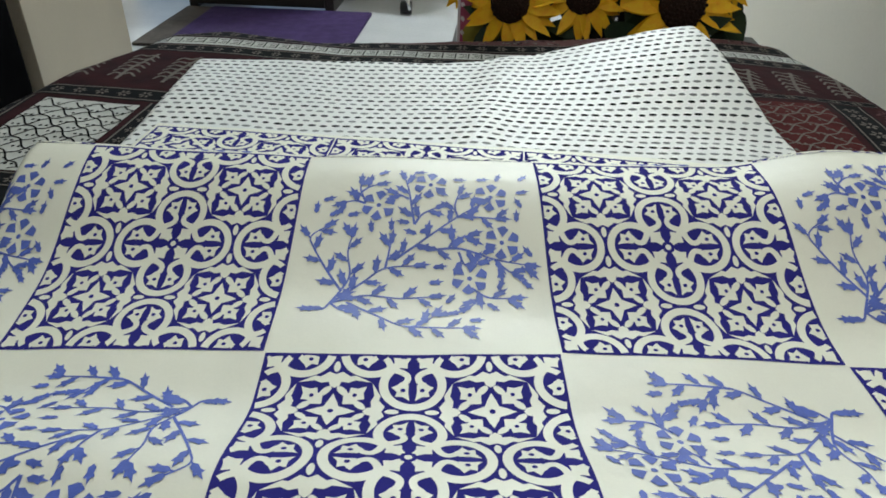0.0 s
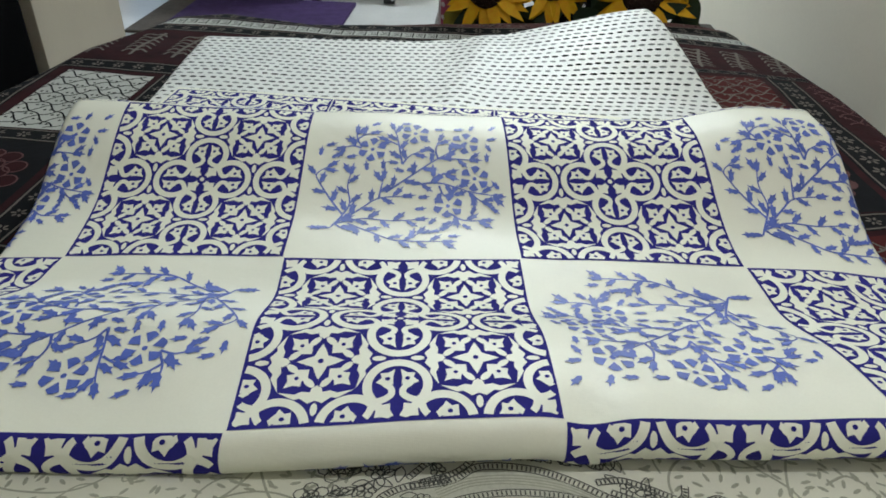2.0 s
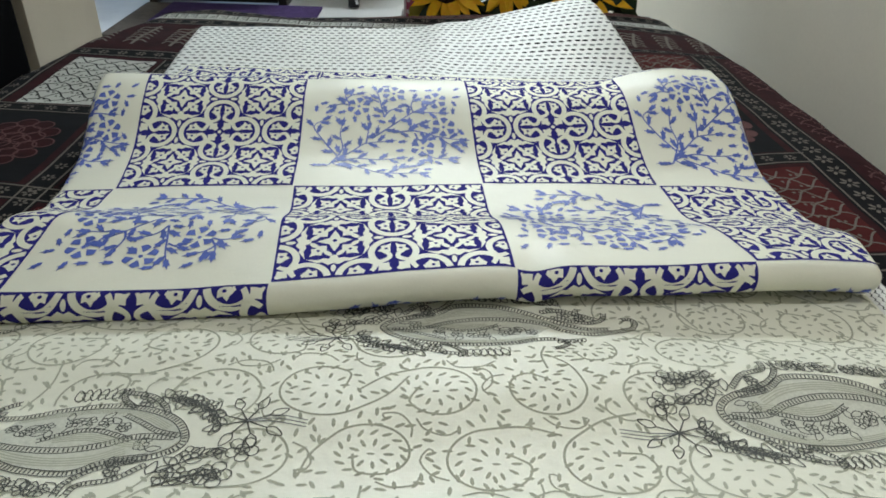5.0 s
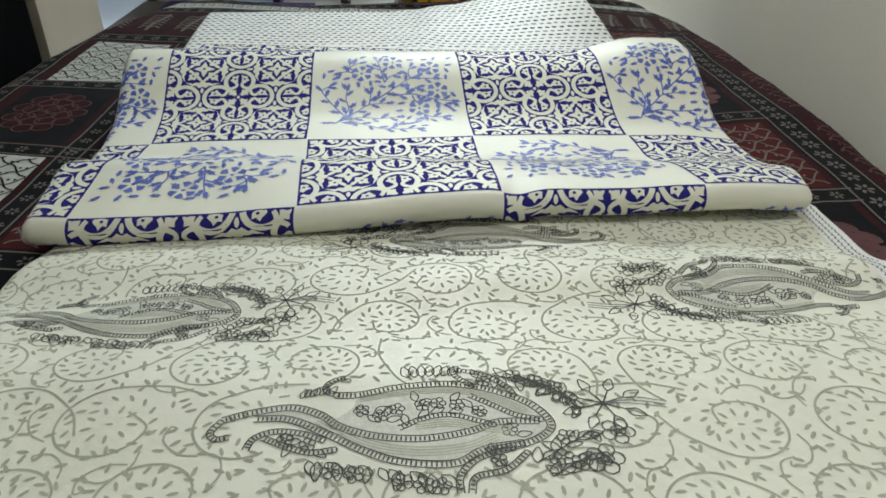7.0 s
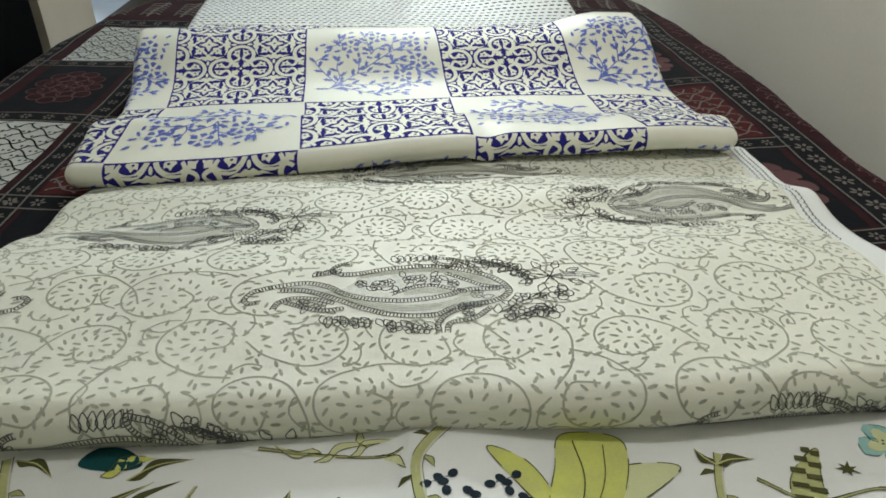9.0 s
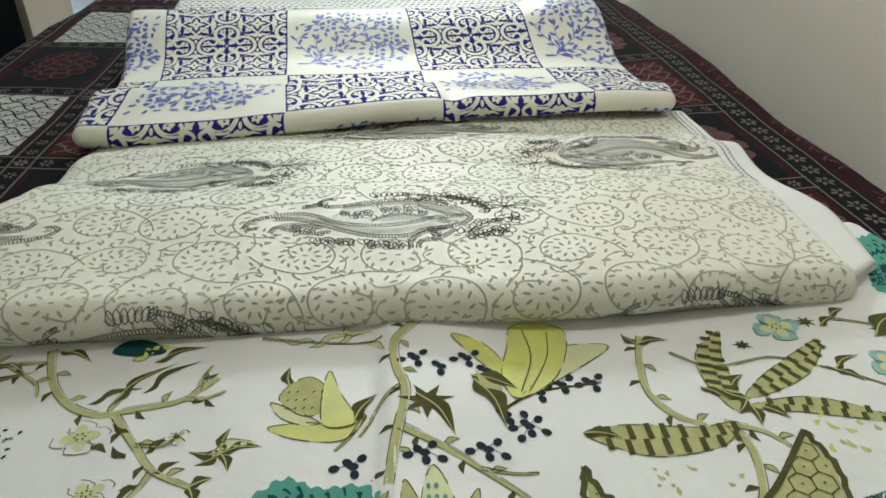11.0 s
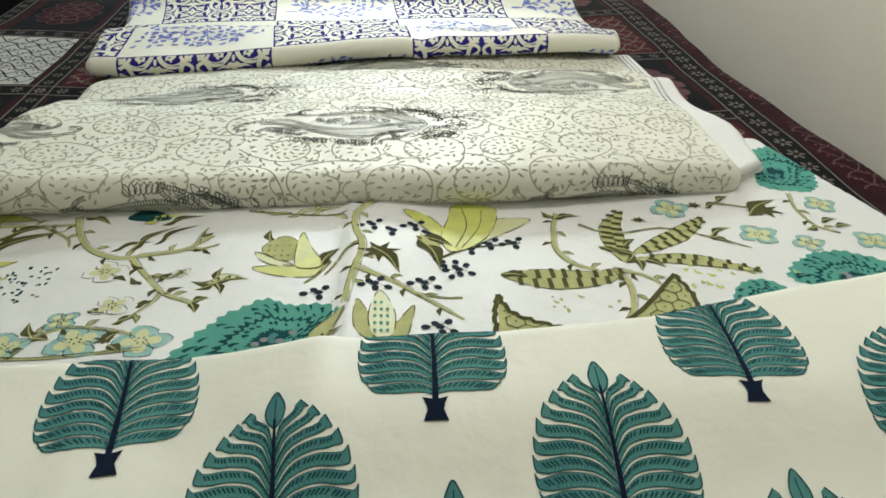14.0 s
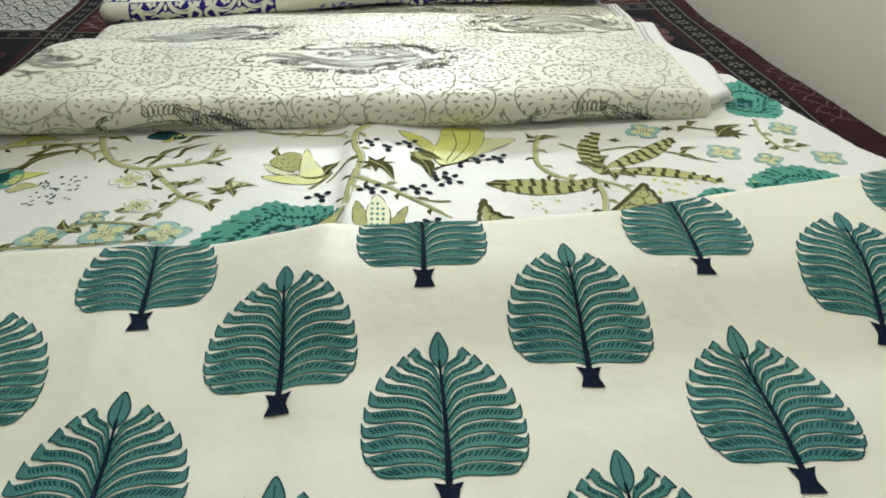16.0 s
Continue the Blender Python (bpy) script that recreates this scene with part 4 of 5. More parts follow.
def free(x, y):
    return all(((x - a) / 0.108) ** 2 + ((y - b) / 0.036) ** 2 > 1 for a, b, _ in SPOTS) and x < 0.40


def dash(x, y, a, s=0.0062):
    if free(x, y):
        pr.add(oval(x, y, s * 0.56, s * 0.20, a, 6), GREY)


def vine(pts, w=0.0016):
    c = curve_of(pts, 0.004)
    run = []
    for p in c:
        if free(p[0], p[1]):
            run.append(p)
        else:
            if len(run) > 2:
                pr.add(ribbon(np.array(run), w, sharp=True), GREY)
            run = []
    if len(run) > 2:
        pr.add(ribbon(np.array(run), w, sharp=True), GREY)


row = 0
y = -0.33
while y < 0.30:
    x = -0.46 + (row % 2) * 0.039
    while x < 0.44:
        cx, cy, r = x + rnd.uniform(-0.006, 0.006), y + rnd.uniform(-0.005, 0.005), rnd.uniform(0.027, 0.036)
        s, a0 = (1 if rnd.random() < 0.7 else -1), rnd.uniform(0, 6.3)

        def about(q, a):
            return (cx + q * r * math.cos(a0 + s * a), cy + 0.88 * q * r * math.sin(a0 + s * a))

        # a scroll that comes in from its neighbour, runs round and ends in a rosette of leaves
        vine([about(1.72, -0.85), about(1.36, -0.42)] + [about(1.10 - 0.042 * k, 0.1 + 0.47 * k) for k in range(11)] + [about(0.50, 5.2), about(0.40, 5.9)])
        vine([about(1.06, 2.2), about(1.32, 1.95), about(1.50, 1.62), about(1.40, 1.36), about(1.26, 1.42)], 0.0013)
        vine([about(1.00, 4.2), about(1.26, 3.95), about(1.44, 3.62), about(1.34, 3.38)], 0.0013)
        for k in range(9):
            dash(*about(0.40, k * 0.70), a0 + s * k * 0.70, 0.0066)
        for k in range(15):
            dash(*about(0.74, k * 0.42), a0 + s * (k * 0.42 + 0.8), 0.0066)
        for k in range(13):
            dash(*about(rnd.uniform(1.22, 1.46), k * 0.485), a0 + s * (k * 0.485 + rnd.uniform(0.3, 1.1)), 0.0072)
        dash(cx, cy, 0, 0.005)
        for k in range(10):
            dash(*about(rnd.uniform(1.55, 1.80), k * 0.63 + 0.2), a0 + s * (k * 0.63 + rnd.uniform(0.2, 1.2)), 0.0066)
        x += 0.078
    y += 0.060
    row += 1
tagged(pr.lay("vine_print", paisley, "grey scrolling vines with small leaves"), kind="stuff")

# plain hem and the lower layers that look out beside the printed top
for k, (dx, dz) in enumerate(((0.000, 0.011), (0.008, 0.022), (0.004, 0.034))):
    layer = Cloth(flat(0.20), along([-0.26, -0.13, 0.25], [0.440 + dx, 0.456 + dx, 0.436 + dx]), along([0.2, 0.42, 0.47], [-0.235, -0.228, -0.19]), flat(0.25), lambda x, y, q=dz: paisley_height(x, y) - q, 0.005)
    layer.sheet("fold_layer", WHITE, paisley, (0.30, -0.25), (0.50, 0.26), 0.006, "plain white layer of the folded sheet")
    if k == 0:
        hemline = Print(layer)
for y in np.arange(-0.02, 0.245, 0.007):
    for k in range(2 if y < 0.1 else 3):
        x = 0.416 + 0.007 * k + 0.010 * (0.25 - y)
        hemline.add(ribbon([(x, y), (x + 0.003, y + 0.004), (x + 0.001, y + 0.007)], 0.0011), BLACK)
hemline.lay("hem_print", paisley, "narrow black line print along the hem")

# ---- print of the floral sheet, in millimetres on the bed ----
def mm(*pts):
    return [(a / 1000, b / 1000) for a, b in pts]


flo = None


def stem(w0, w1, *pts, fillc=OLIVE, edge=BROWN):
    line = mm(*pts)
    flo.add(ribbon(line, w0 / 1000, w1 / 1000, 0.004), fillc, 1)
    c = curve_of(line, 0.004)
    d = np.gradient(c, axis=0)
    d /= np.maximum(np.linalg.norm(d, axis=1), 1e-9)[:, None]
    n = np.stack([-d[:, 1], d[:, 0]], 1)
    w = np.linspace(w0, w1, len(c))[:, None] / 2000
    flo.add(ribbon(c + n * w * 0.75, max(w0, w1) * 0.00020, 0.0005, sharp=True), HAZE if w0 >= 4 else edge, 2)
    broken(c - n * w, 0.0008, edge, 2)
    broken(c + n * w, 0.0006, edge, 3, (5, 4))
    if w0 >= 4 and len(c) > 8:
        for k in range(4, len(c) - 2, 5):
            side = 1 if (k // 5) % 2 else -1
            a = (c[k] + side * n[k] * w[k]) * 1000
            b = a + (side * n[k] * 9 + d[k] * 7)
            blade(fillc if k % 2 else edge, a[0], a[1], b[0], b[1], 4.5, edge if k % 2 else None, 0.1 * side)


def broken(c, width, edge, layer, gap=(11, 3)):
    """A thin outline drawn with a lifting brush."""
    k = 0
    while k < len(c) - 2:
        n = gap[0] + (k * 7) % 5
        run = c[k:k + n]
        if len(run) > 2:
            flo.add(ribbon(run, width, width * 0.6, sharp=True), edge, layer)
        k += n + gap[1]


def patch(mat, *pts, edge=None, smooth=True, layer=1, width=0.0009):
    line = mm(*pts)
    c = closed(line, 0.004) if smooth and len(line) > 3 else np.array(line)
    flo.add(fill(c), mat, layer)
    if edge:
        broken(curve_of(np.vstack([c, c[:1]]), 0.003), width, edge, layer + 1)


def blade(mat, x0, y0, x1, y1, w, edge=None, bend=0.15, layer=1):
    """A pointed leaf from one point to another, darker along one side."""
    a, b = np.array([x0, y0]) / 1000, np.array([x1, y1]) / 1000
    d = b - a
    n = np.array([-d[1], d[0]])
    n = n / max(np.linalg.norm(n), 1e-9)
    mid = a + d * 0.45 + n * np.linalg.norm(d) * bend
    pts = [a, a + d * 0.2 + n * (w * 0.0004), mid + n * w * 0.0005, b, mid - n * w * 0.0005, a + d * 0.2 - n * (w * 0.0004)]
    c = np.vstack([curve_of(pts[:4], 0.004), curve_of([pts[3], pts[4], pts[5], pts[0]], 0.004)[1:-1]])
    flo.add(fill(c, 0.005), mat, layer)
    if edge:
        broken(np.vstack([c, c[:1]]), 0.0008, edge, layer + 1)
    elif mat == BROWN and w > 6:
        flo.add(ribbon([tuple(a), tuple(mid - n * w * 0.0002), tuple(b)], 0.0015, 0.0006), OLIVE, layer + 1)


def berries(x, y, n, r, seed, mat=INK):
    rb = random.Random(seed)
    for k in range(n):
        a = k * 2.4
        q = math.sqrt(k) * r * 0.98
        flo.add(oval((x + q * math.cos(a) + rb.uniform(-1, 1)) / 1000, (y + 0.8 * q * math.sin(a)) / 1000, r * 0.00064, r * 0.00052, a, 9), mat, 2)
        if k:
            flo.add(ribbon(mm((x, y + 3), (x + q * math.cos(a), y + 0.8 * q * math.sin(a))), 0.0005), mat, 1)


def bloom(x, y, r, petal, heart, n=4, turn=0.4, edge=BROWN):
    """Loose petals with a soft heart; the outline comes and goes."""
    for k in range(n):
        a = turn + k * 2 * math.pi / n
        cx, cy = x + r * 0.60 * math.cos(a), y + r * 0.52 * math.sin(a)
        t = np.linspace(0, 2 * math.pi, 19)[:-1]
        rad = r * (0.52 + 0.06 * np.sin(3 * t + k) + 0.03 * np.sin(7 * t))
        c = np.stack([cx + rad * np.cos(t), cy + rad * 0.82 * np.sin(t)], 1) / 1000
        flo.add(fan(c), petal, 1)
        broken(np.vstack([c, c[:1]]), 0.0007, edge, 2, (6, 2 + k % 2))
        flo.add(oval((x + r * 0.42 * math.cos(a)) / 1000, (y + r * 0.37 * math.sin(a)) / 1000, r * 0.00036, r * 0.00026, a, 9), heart, 2)
    flo.add(oval(x / 1000, y / 1000, r * 0.00034, r * 0.00028, 0, 9), heart, 3)
    for k in range(6):
        a = turn + k * 1.05
        flo.add(oval((x + r * 0.2 * math.cos(a)) / 1000, (y + r * 0.16 * math.sin(a)) / 1000, 0.0012, 0.0007, a, 6), edge, 4)


def striped(seed, *pts):
    """A pod with dark cross bars."""
    patch(OLIVE, *pts, edge=BROWN)
    p = np.array(pts, float) / 1000
    a, far = p[0], p[np.argmax(np.linalg.norm(p - p[0], axis=1))]
    c = closed(mm(*pts), 0.003)
    d = (far - a) / np.linalg.norm(far - a)
    n = np.array([-d[1], d[0]])
    along_it, across = (c - a) @ d, (c - a) @ n
    ln = np.linalg.norm(far - a)
    for q in np.arange(0.14, 0.95, 0.115):
        near = np.abs(along_it - q * ln) < 0.10 * ln
        if near.sum() < 2:
            continue
        lo, hi = across[near].min() * 0.92, across[near].max() * 0.92
        m = (lo + hi) / 2
        off = 0.04 * ln if int(q * 100) % 2 else 0.02 * ln
        flo.add(ribbon([tuple(a + d * q * ln + n * lo), tuple(a + d * q * ln + n * m)], 0.0045, 0.004, 0.004), BROWN, 3)
        flo.add(ribbon([tuple(a + d * (q * ln + off) + n * m), tuple(a + d * (q * ln + off) + n * hi)], 0.0045, 0.004, 0.004), BROWN, 3)


def coral(seed, *pts):
    """A ruffled fan in two teal frills, with ragged dark furrows and a dark hollow of seeds."""
    rc = random.Random(seed)
    c = closed(mm(*pts), 0.003)
    mid = 0.35 * c.mean(0) + 0.65 * np.array(mm(*pts[-3:])).mean(0)

    def frill(size, wave, mat, layer):
        k = np.arange(len(c))
        ring = mid + (c - mid) * (size * (1 + wave * np.sin(k * 1.7) + 0.5 * wave * np.sin(k * 0.61 + seed)))[:, None]
        flo.add(fill(ring, 0.005), mat, layer)
        return ring

    frill(1.0, 0.035, AQUA, 1)
    frill(0.60, 0.09, DEEPTEAL, 2)
    frill(0.52, 0.05, AQUA, 3)
    frill(0.27, 0.10, DEEPTEAL, 4)
    for size, layer in ((0.90, 2), (0.76, 2), (0.44, 4)):
        for k in range(0, len(c) - 1, 4):
            if rc.random() < 0.62:
                a = mid + (c[k] - mid) * size * rc.uniform(0.94, 1.04)
                b = mid + (c[(k + 2) % len(c)] - mid) * size * rc.uniform(0.80, 0.92)
                flo.add(ribbon([tuple(a), tuple((a + b) / 2 + [0, 0.001]), tuple(b)], rc.uniform(0.0022, 0.0045), 0.0010), DEEPTEAL, layer)
    for k in range(8):
        q = mid + (c[rc.randrange(len(c))] - mid) * rc.uniform(0.02, 0.30)
        flo.add(oval(q[0], q[1], 0.0034, 0.0028, 0, 8), rc.choice((MIDGREY, TEAL)), 5)


def ragged(x, y, s, turn, seed, mat=BROWN):
    """A dark leaf with deep, pointed lobes."""
    rr = random.Random(seed)
    pts = []
    for k in range(14):
        a = turn + k * 2 * math.pi / 14
        r = s * (rr.uniform(0.85, 1.15) if k % 2 == 0 else 0.42)
        pts.append(((x + r * math.cos(a)) / 1000, (y + 0.8 * r * math.sin(a)) / 1000))
    flo.add(fan(pts), mat, 2)


def inside_of(corners, x, y):
    """Whether a point lies within an outline."""
    hit = False
    for (xa, ya), (xb, yb) in zip(corners, corners[1:] + corners[:1]):
        if (ya > y) != (yb > y) and x < xa + (y - ya) * (xb - xa) / (yb - ya):
            hit = not hit
    return hit


def begin():
    global flo
    flo = Print(floral_cloth)


def end(name, label):
    flo.lay(name, floral, label)


# vine with small pale flowers
begin()
stem(7, 5, (-262, -282), (-254, -305), (-243, -327), (-224, -347), (-201, -357), (-178, -353), (-147, -345), (-126, -324))
stem(4, 2.5, (-147, -345), (-132, -345), (-118, -338))
stem(4, 2, (-138, -338), (-137, -322), (-133, -310))
stem(6, 4, (-190, -359), (-169, -387), (-152, -409), (-126, -423))
stem(4, 2, (-152, -409), (-158, -426), (-173, -447))
stem(3, 2, (-169, -387), (-150, -388), (-140, -376))
for x0, y0, x1, y1, w in ((-197, -347, -160, -306, 7), (-178, -338, -142, -305, 6), (-214, -346, -178, -332, 6), (-160, -395, -146, -380, 6), (-172, -398, -184, -386, 6), (-150, -412, -136, -402, 6), (-126, -423, -112, -416, 8), (-126, -423, -120, -436, 8), (-175, -375, -190, -366, 5), (-180, -450, -160, -440, 7), (-200, -385, -186, -392, 6), (-205, -432, -190, -436, 7), (-168, -430, -156, -420, 6)):
    blade(BROWN, x0, y0, x1, y1, w)
for x0, y0, x1, y1 in ((-111, -396, -108, -374), (-111, -396, -84, -392), (-111, -396, -132, -394), (-111, -396, -104, -412), (-111, -396, -126, -406)):
    blade(BROWN, x0, y0, x1, y1, 7)
blade(PALE, -120, -398, -88, -388, 9, BROWN)
bloom(-208, -377, 17, WHITE, PALE, 4, 0.2)
bloom(-187, -426, 15, WHITE, PALE, 4, 0.7)
bloom(-143, -381, 8, WHITE, PALE, 3, 0.9)
end("vine_motif", "olive vine with pale yellow flowers")

begin()
stem(6, 4, (-372, -300), (-330, -292), (-290, -296), (-258, -296))
stem(5, 2, (-290, -296), (-262, -318), (-254, -334))
blade(BROWN, -340, -350, -264, -306, 12)
blade(BROWN, -330, -316, -270, -296, 10)
blade(LIME, -360, -290, -300, -284, 14, BROWN)
patch(AQUA, (-360, -352), (-334, -340), (-316, -352), (-322, -378), (-352, -384), edge=DEEPTEAL)
patch(DEEPTEAL, (-346, -356), (-332, -350), (-328, -366), (-344, -372), layer=3)
blade(LIME, -330, -372, -292, -352, 16, BROWN)
blade(OLIVE, -322, -384, -290, -378, 13, BROWN)
rb = random.Random(21)
for _ in range(46):
    flo.add(oval((-270 + rb.uniform(-26, 22)) / 1000, (-388 + rb.uniform(-28, 26)) / 1000, 0.0021, 0.0014, rb.uniform(0, 3), 6), DEEPTEAL if rb.random() < 0.6 else MIDGREY, 1)
patch(DEEPTEAL, (-214, -290), (-190, -296), (-172, -292), (-186, -278), (-206, -276))
blade(LIME, -196, -300, -164, -286, 11, BROWN)
blade(BROWN, -178, -304, -140, -288, 8)
blade(BROWN, -256, -284, -226, -300, 7)
end("vine_motif", "dark teal flower with lime leaves and pale seeds")

begin()
stem(4, 3, (-262, -478), (-230, -458), (-206, -452), (-160, -462))
stem(3.5, 3, (-300, -486), (-262, -484), (-215, -486), (-150, -480))
for x0, y0, x1, y1 in ((-236, -462, -246, -442), (-236, -462, -222, -466), (-180, -470, -172, -458), (-176, -474, -164, -484), (-250, -486, -238, -476), (-284, -488, -274, -476)):
    blade(BROWN, x0, y0, x1, y1, 9)
ragged(-180, -468, 9, 0.2, 3)
end("twig_motif", "olive twig with brown leaves")
for x, y, r, tn in ((-256, -471, 19, 0.2), (-221, -443, 13, 0.8), (-201, -469, 21, 0.5), (-152, -471, 20, 0.1)):
    begin()
    bloom(x, y, r, PALEAQUA, PALE, 4, tn, DEEPTEAL)
    end("flower_motif", "small aqua flower with a pale yellow heart")

# yellow tulip
begin()
patch(LIME, (-83, -376), (-57, -372), (-32, -374), (-16, -365), (-30, -388), (-62, -387), edge=BROWN)
patch(PALE, (-84, -352), (-70, -358), (-48, -372), (-60, -374), (-76, -366), edge=BROWN)
patch(OLIVE, (-78, -350), (-72, -334), (-58, -326), (-46, -336), (-42, -356), (-58, -366), edge=BROWN)
for k in range(12):
    flo.add(oval((-72 + 6 * (k % 5)) / 1000, (-358 + 8 * (k // 4)) / 1000, 0.0016, 0.0006, 0.9, 6), BROWN, 3)
patch(LIME, (-44, -320), (-34, -345), (-22, -372), (-44, -376), (-48, -350), edge=BROWN, layer=3)
blade(BROWN, -72, -336, -74, -314, 8)
blade(BROWN, -24, -372, -8, -346, 10, layer=4)
stem(3, 2, (-16, -366), (-26, -386), (-36, -398))
end("tulip_motif", "lime yellow tulip with a dotted bud")

# middle branch, maple leaf, berries
begin()
stem(8, 7, (27, -262), (12, -280), (5, -296), (7, -321), (13, -348), (6, -389), (0, -430))
stem(7, 3, (8, -381), (36, -400), (65, -424), (97, -452))
stem(3, 2, (9, -341), (-2, -352), (-12, -371), (-20, -386))
stem(3, 2, (60, -420), (80, -424), (98, -424))
ragged(28, -358, 20, 0.2, 5)
blade(BROWN, 20, -350, 46, -392, 12)
for x, y, n, sd in ((22, -312, 5, 1), (40, -322, 3, 2), (62, -312, 5, 3), (76, -326, 3, 4), (130, -342, 5, 5), (112, -350, 3, 6), (154, -342, 5, 7), (99, -383, 8, 8), (84, -372, 3, 11), (67, -404, 6, 9), (24, -406, 6, 10), (-23, -411, 5, 12), (77, -462, 6, 13)):
    berries(x, y, n, 6.0, sd)
stem(2, 1.2, (84, -366), (104, -352), (126, -346), (160, -342), fillc=BROWN)
end("branch_motif", "olive branch with a dark leaf and ink blue berries")

# lily
begin()
patch(LIME, (51, -284), (75, -292), (90, -318), (94, -352), (78, -326), edge=BROWN)
patch(LIME, (104, -270), (144, -278), (130, -330), (95, -356), (86, -332), (94, -300), edge=BROWN, layer=3)
patch(PALE, (97, -356), (124, -340), (176, -302), (140, -298), (126, -318), edge=BROWN, layer=2)
flo.add(ribbon(mm((110, -276), (112, -310), (98, -350)), 0.0009), BROWN, 5)
flo.add(ribbon(mm((130, -280), (124, -312), (104, -350)), 0.0007), BROWN, 5)
blade(BROWN, 62, -332, 96, -346, 14, layer=4)
blade(BROWN, 64, -336, 82, -384, 14, layer=4)
blade(OLIVE, 84, -350, 66, -326, 8, layer=5)
end("lily_motif", "large lime yellow lily with brown leaves")

# corn bud
begin()
patch(OLIVE, (10, -428), (22, -450), (36, -474), (18, -478), (8, -460), edge=BROWN)
patch(OLIVE, (57, -436), (54, -460), (48, -478), (34, -476), (46, -452), edge=BROWN)
patch(PALE, (29, -417), (41, -446), (38, -476), (24, -476), (20, -446), edge=BROWN, layer=3)
for k in range(14):
    flo.add(oval((25 + 5 * (k % 3)) / 1000, (-470 + 9 * (k // 3)) / 1000, 0.0015, 0.0022, 0, 6), AQUA, 5)
end("bud_motif", "olive bud with small aqua grains")

# striped pods and honeycomb horns
begin()
stem(6, 5, (205, -290), (196, -320), (192, -352), (202, -377), (223, -390))
stem(7, 5, (240, -391), (246, -410), (243, -432), (234, -454), (212, -472))
stem(6, 3, (236, -388), (262, -398), (276, -416))
striped(1, (135, -391), (165, -385), (214, -391), (246, -388), (228, -408), (186, -415), (158, -407))
striped(2, (248, -376), (238, -345), (244, -312), (272, -288), (262, -320), (258, -368))
striped(3, (262, -364), (290, -338), (349, -303), (326, -338), (290, -358))
striped(4, (258, -374), (312, -366), (372, -396), (330, -388), (300, -381))
blade(BROWN, 135, -391, 160, -396, 9, layer=4)
for x0, y0, x1, y1, w in ((262, -366, 242, -352, 9), (262, -366, 250, -380, 9), (270, -374, 286, -386, 8), (262, -372, 262, -392, 8), (200, -300, 226, -296, 8), (200, -300, 190, -286, 7), (345, -338, 372, -322, 7), (345, -338, 362, -352, 7), (256, -352, 270, -340, 8), (232, -352, 248, -366, 7)):
    blade(BROWN, x0, y0, x1, y1, w, layer=3)
stem(2.5, 1.5, (222, -312), (252, -330), (300, -322), (345, -338), (378, -358))
ragged(284, -306, 8, 0.3, 8)
patch(OLIVE, (128, -420), (139, -446), (173, -463), (207, -473), (165, -482), (122, -484), smooth=False, edge=BROWN)
patch(OLIVE, (207, -473), (246, -445), (289, -398), (294, -430), (286, -466), (235, -470), smooth=False, edge=BROWN)
for seg in (((128, -420), (139, -446), (173, -463), (207, -473)), ((128, -420), (122, -450), (122, -484)), ((207, -473), (246, -445), (289, -398)), ((289, -398), (296, -430), (288, -464))):
    c = curve_of(mm(*seg), 0.005)
    c = c + 0.0012 * np.sin(np.arange(len(c)) * 2.3)[:, None]
    flo.add(ribbon(c, 0.0042, sharp=True), BROWN, 3)
for corners in (((128, -420), (139, -446), (173, -463), (207, -473), (165, -482), (122, -484)), ((207, -473), (246, -445), (289, -398), (294, -430), (286, -466), (235, -470))):
    for row in range(-1, 8):
        for col in range(-1, 14):
            cx, cy = 116 + 15 * col + 7.5 * (row % 2), -494 + 13 * row
            for k in range(3):
                a, b = math.pi / 6 + k * math.pi / 3, math.pi / 2 + k * math.pi / 3
                p, q = (cx + 8.7 * math.cos(a), cy + 8.7 * math.sin(a)), (cx + 8.7 * math.cos(b), cy + 8.7 * math.sin(b))
                if inside_of(corners, *p) and inside_of(corners, *q):
                    flo.add(ribbon(mm(p, q), 0.0009), BROWN, 3)
            if inside_of(corners, cx, cy):
                flo.add(oval(cx / 1000, cy / 1000, 0.0009, 0.0009), BROWN, 3)
end("pod_motif", "olive striped pods and honeycomb horns")

# ruffled teal corals
begin()
coral(1, (-126, -494), (-112, -461), (-92, -436), (-64, -419), (-44, -428), (-24, -425), (-5, -436), (-24, -466), (-40, -484), (-66, -492))
patch(OLIVE, (-30, -484), (-22, -458), (0, -436), (-8, -460), (-18, -478), edge=BROWN, layer=4)
blade(BROWN, -20, -474, 0, -462, 8, layer=4)
end("coral_motif", "ruffled teal coral flower with dark furrows")
begin()
coral(2, (470, -150), (500, -140), (538, -164), (520, -205), (498, -246), (462, -250), (438, -238), (452, -195))
end("coral_motif", "ruffled teal coral flower with dark furrows")
begin()
coral(3, (392, -402), (412, -380), (440, -365), (472, -366), (502, -388), (500, -414), (450, -424), (410, -420))
end("coral_motif", "ruffled teal coral flower with dark furrows")
begin()
coral(4, (330, -430), (352, -408), (376, -412), (384, -432), (360, -452), (336, -450))
end("coral_motif", "ruffled teal coral flower with dark furrows")

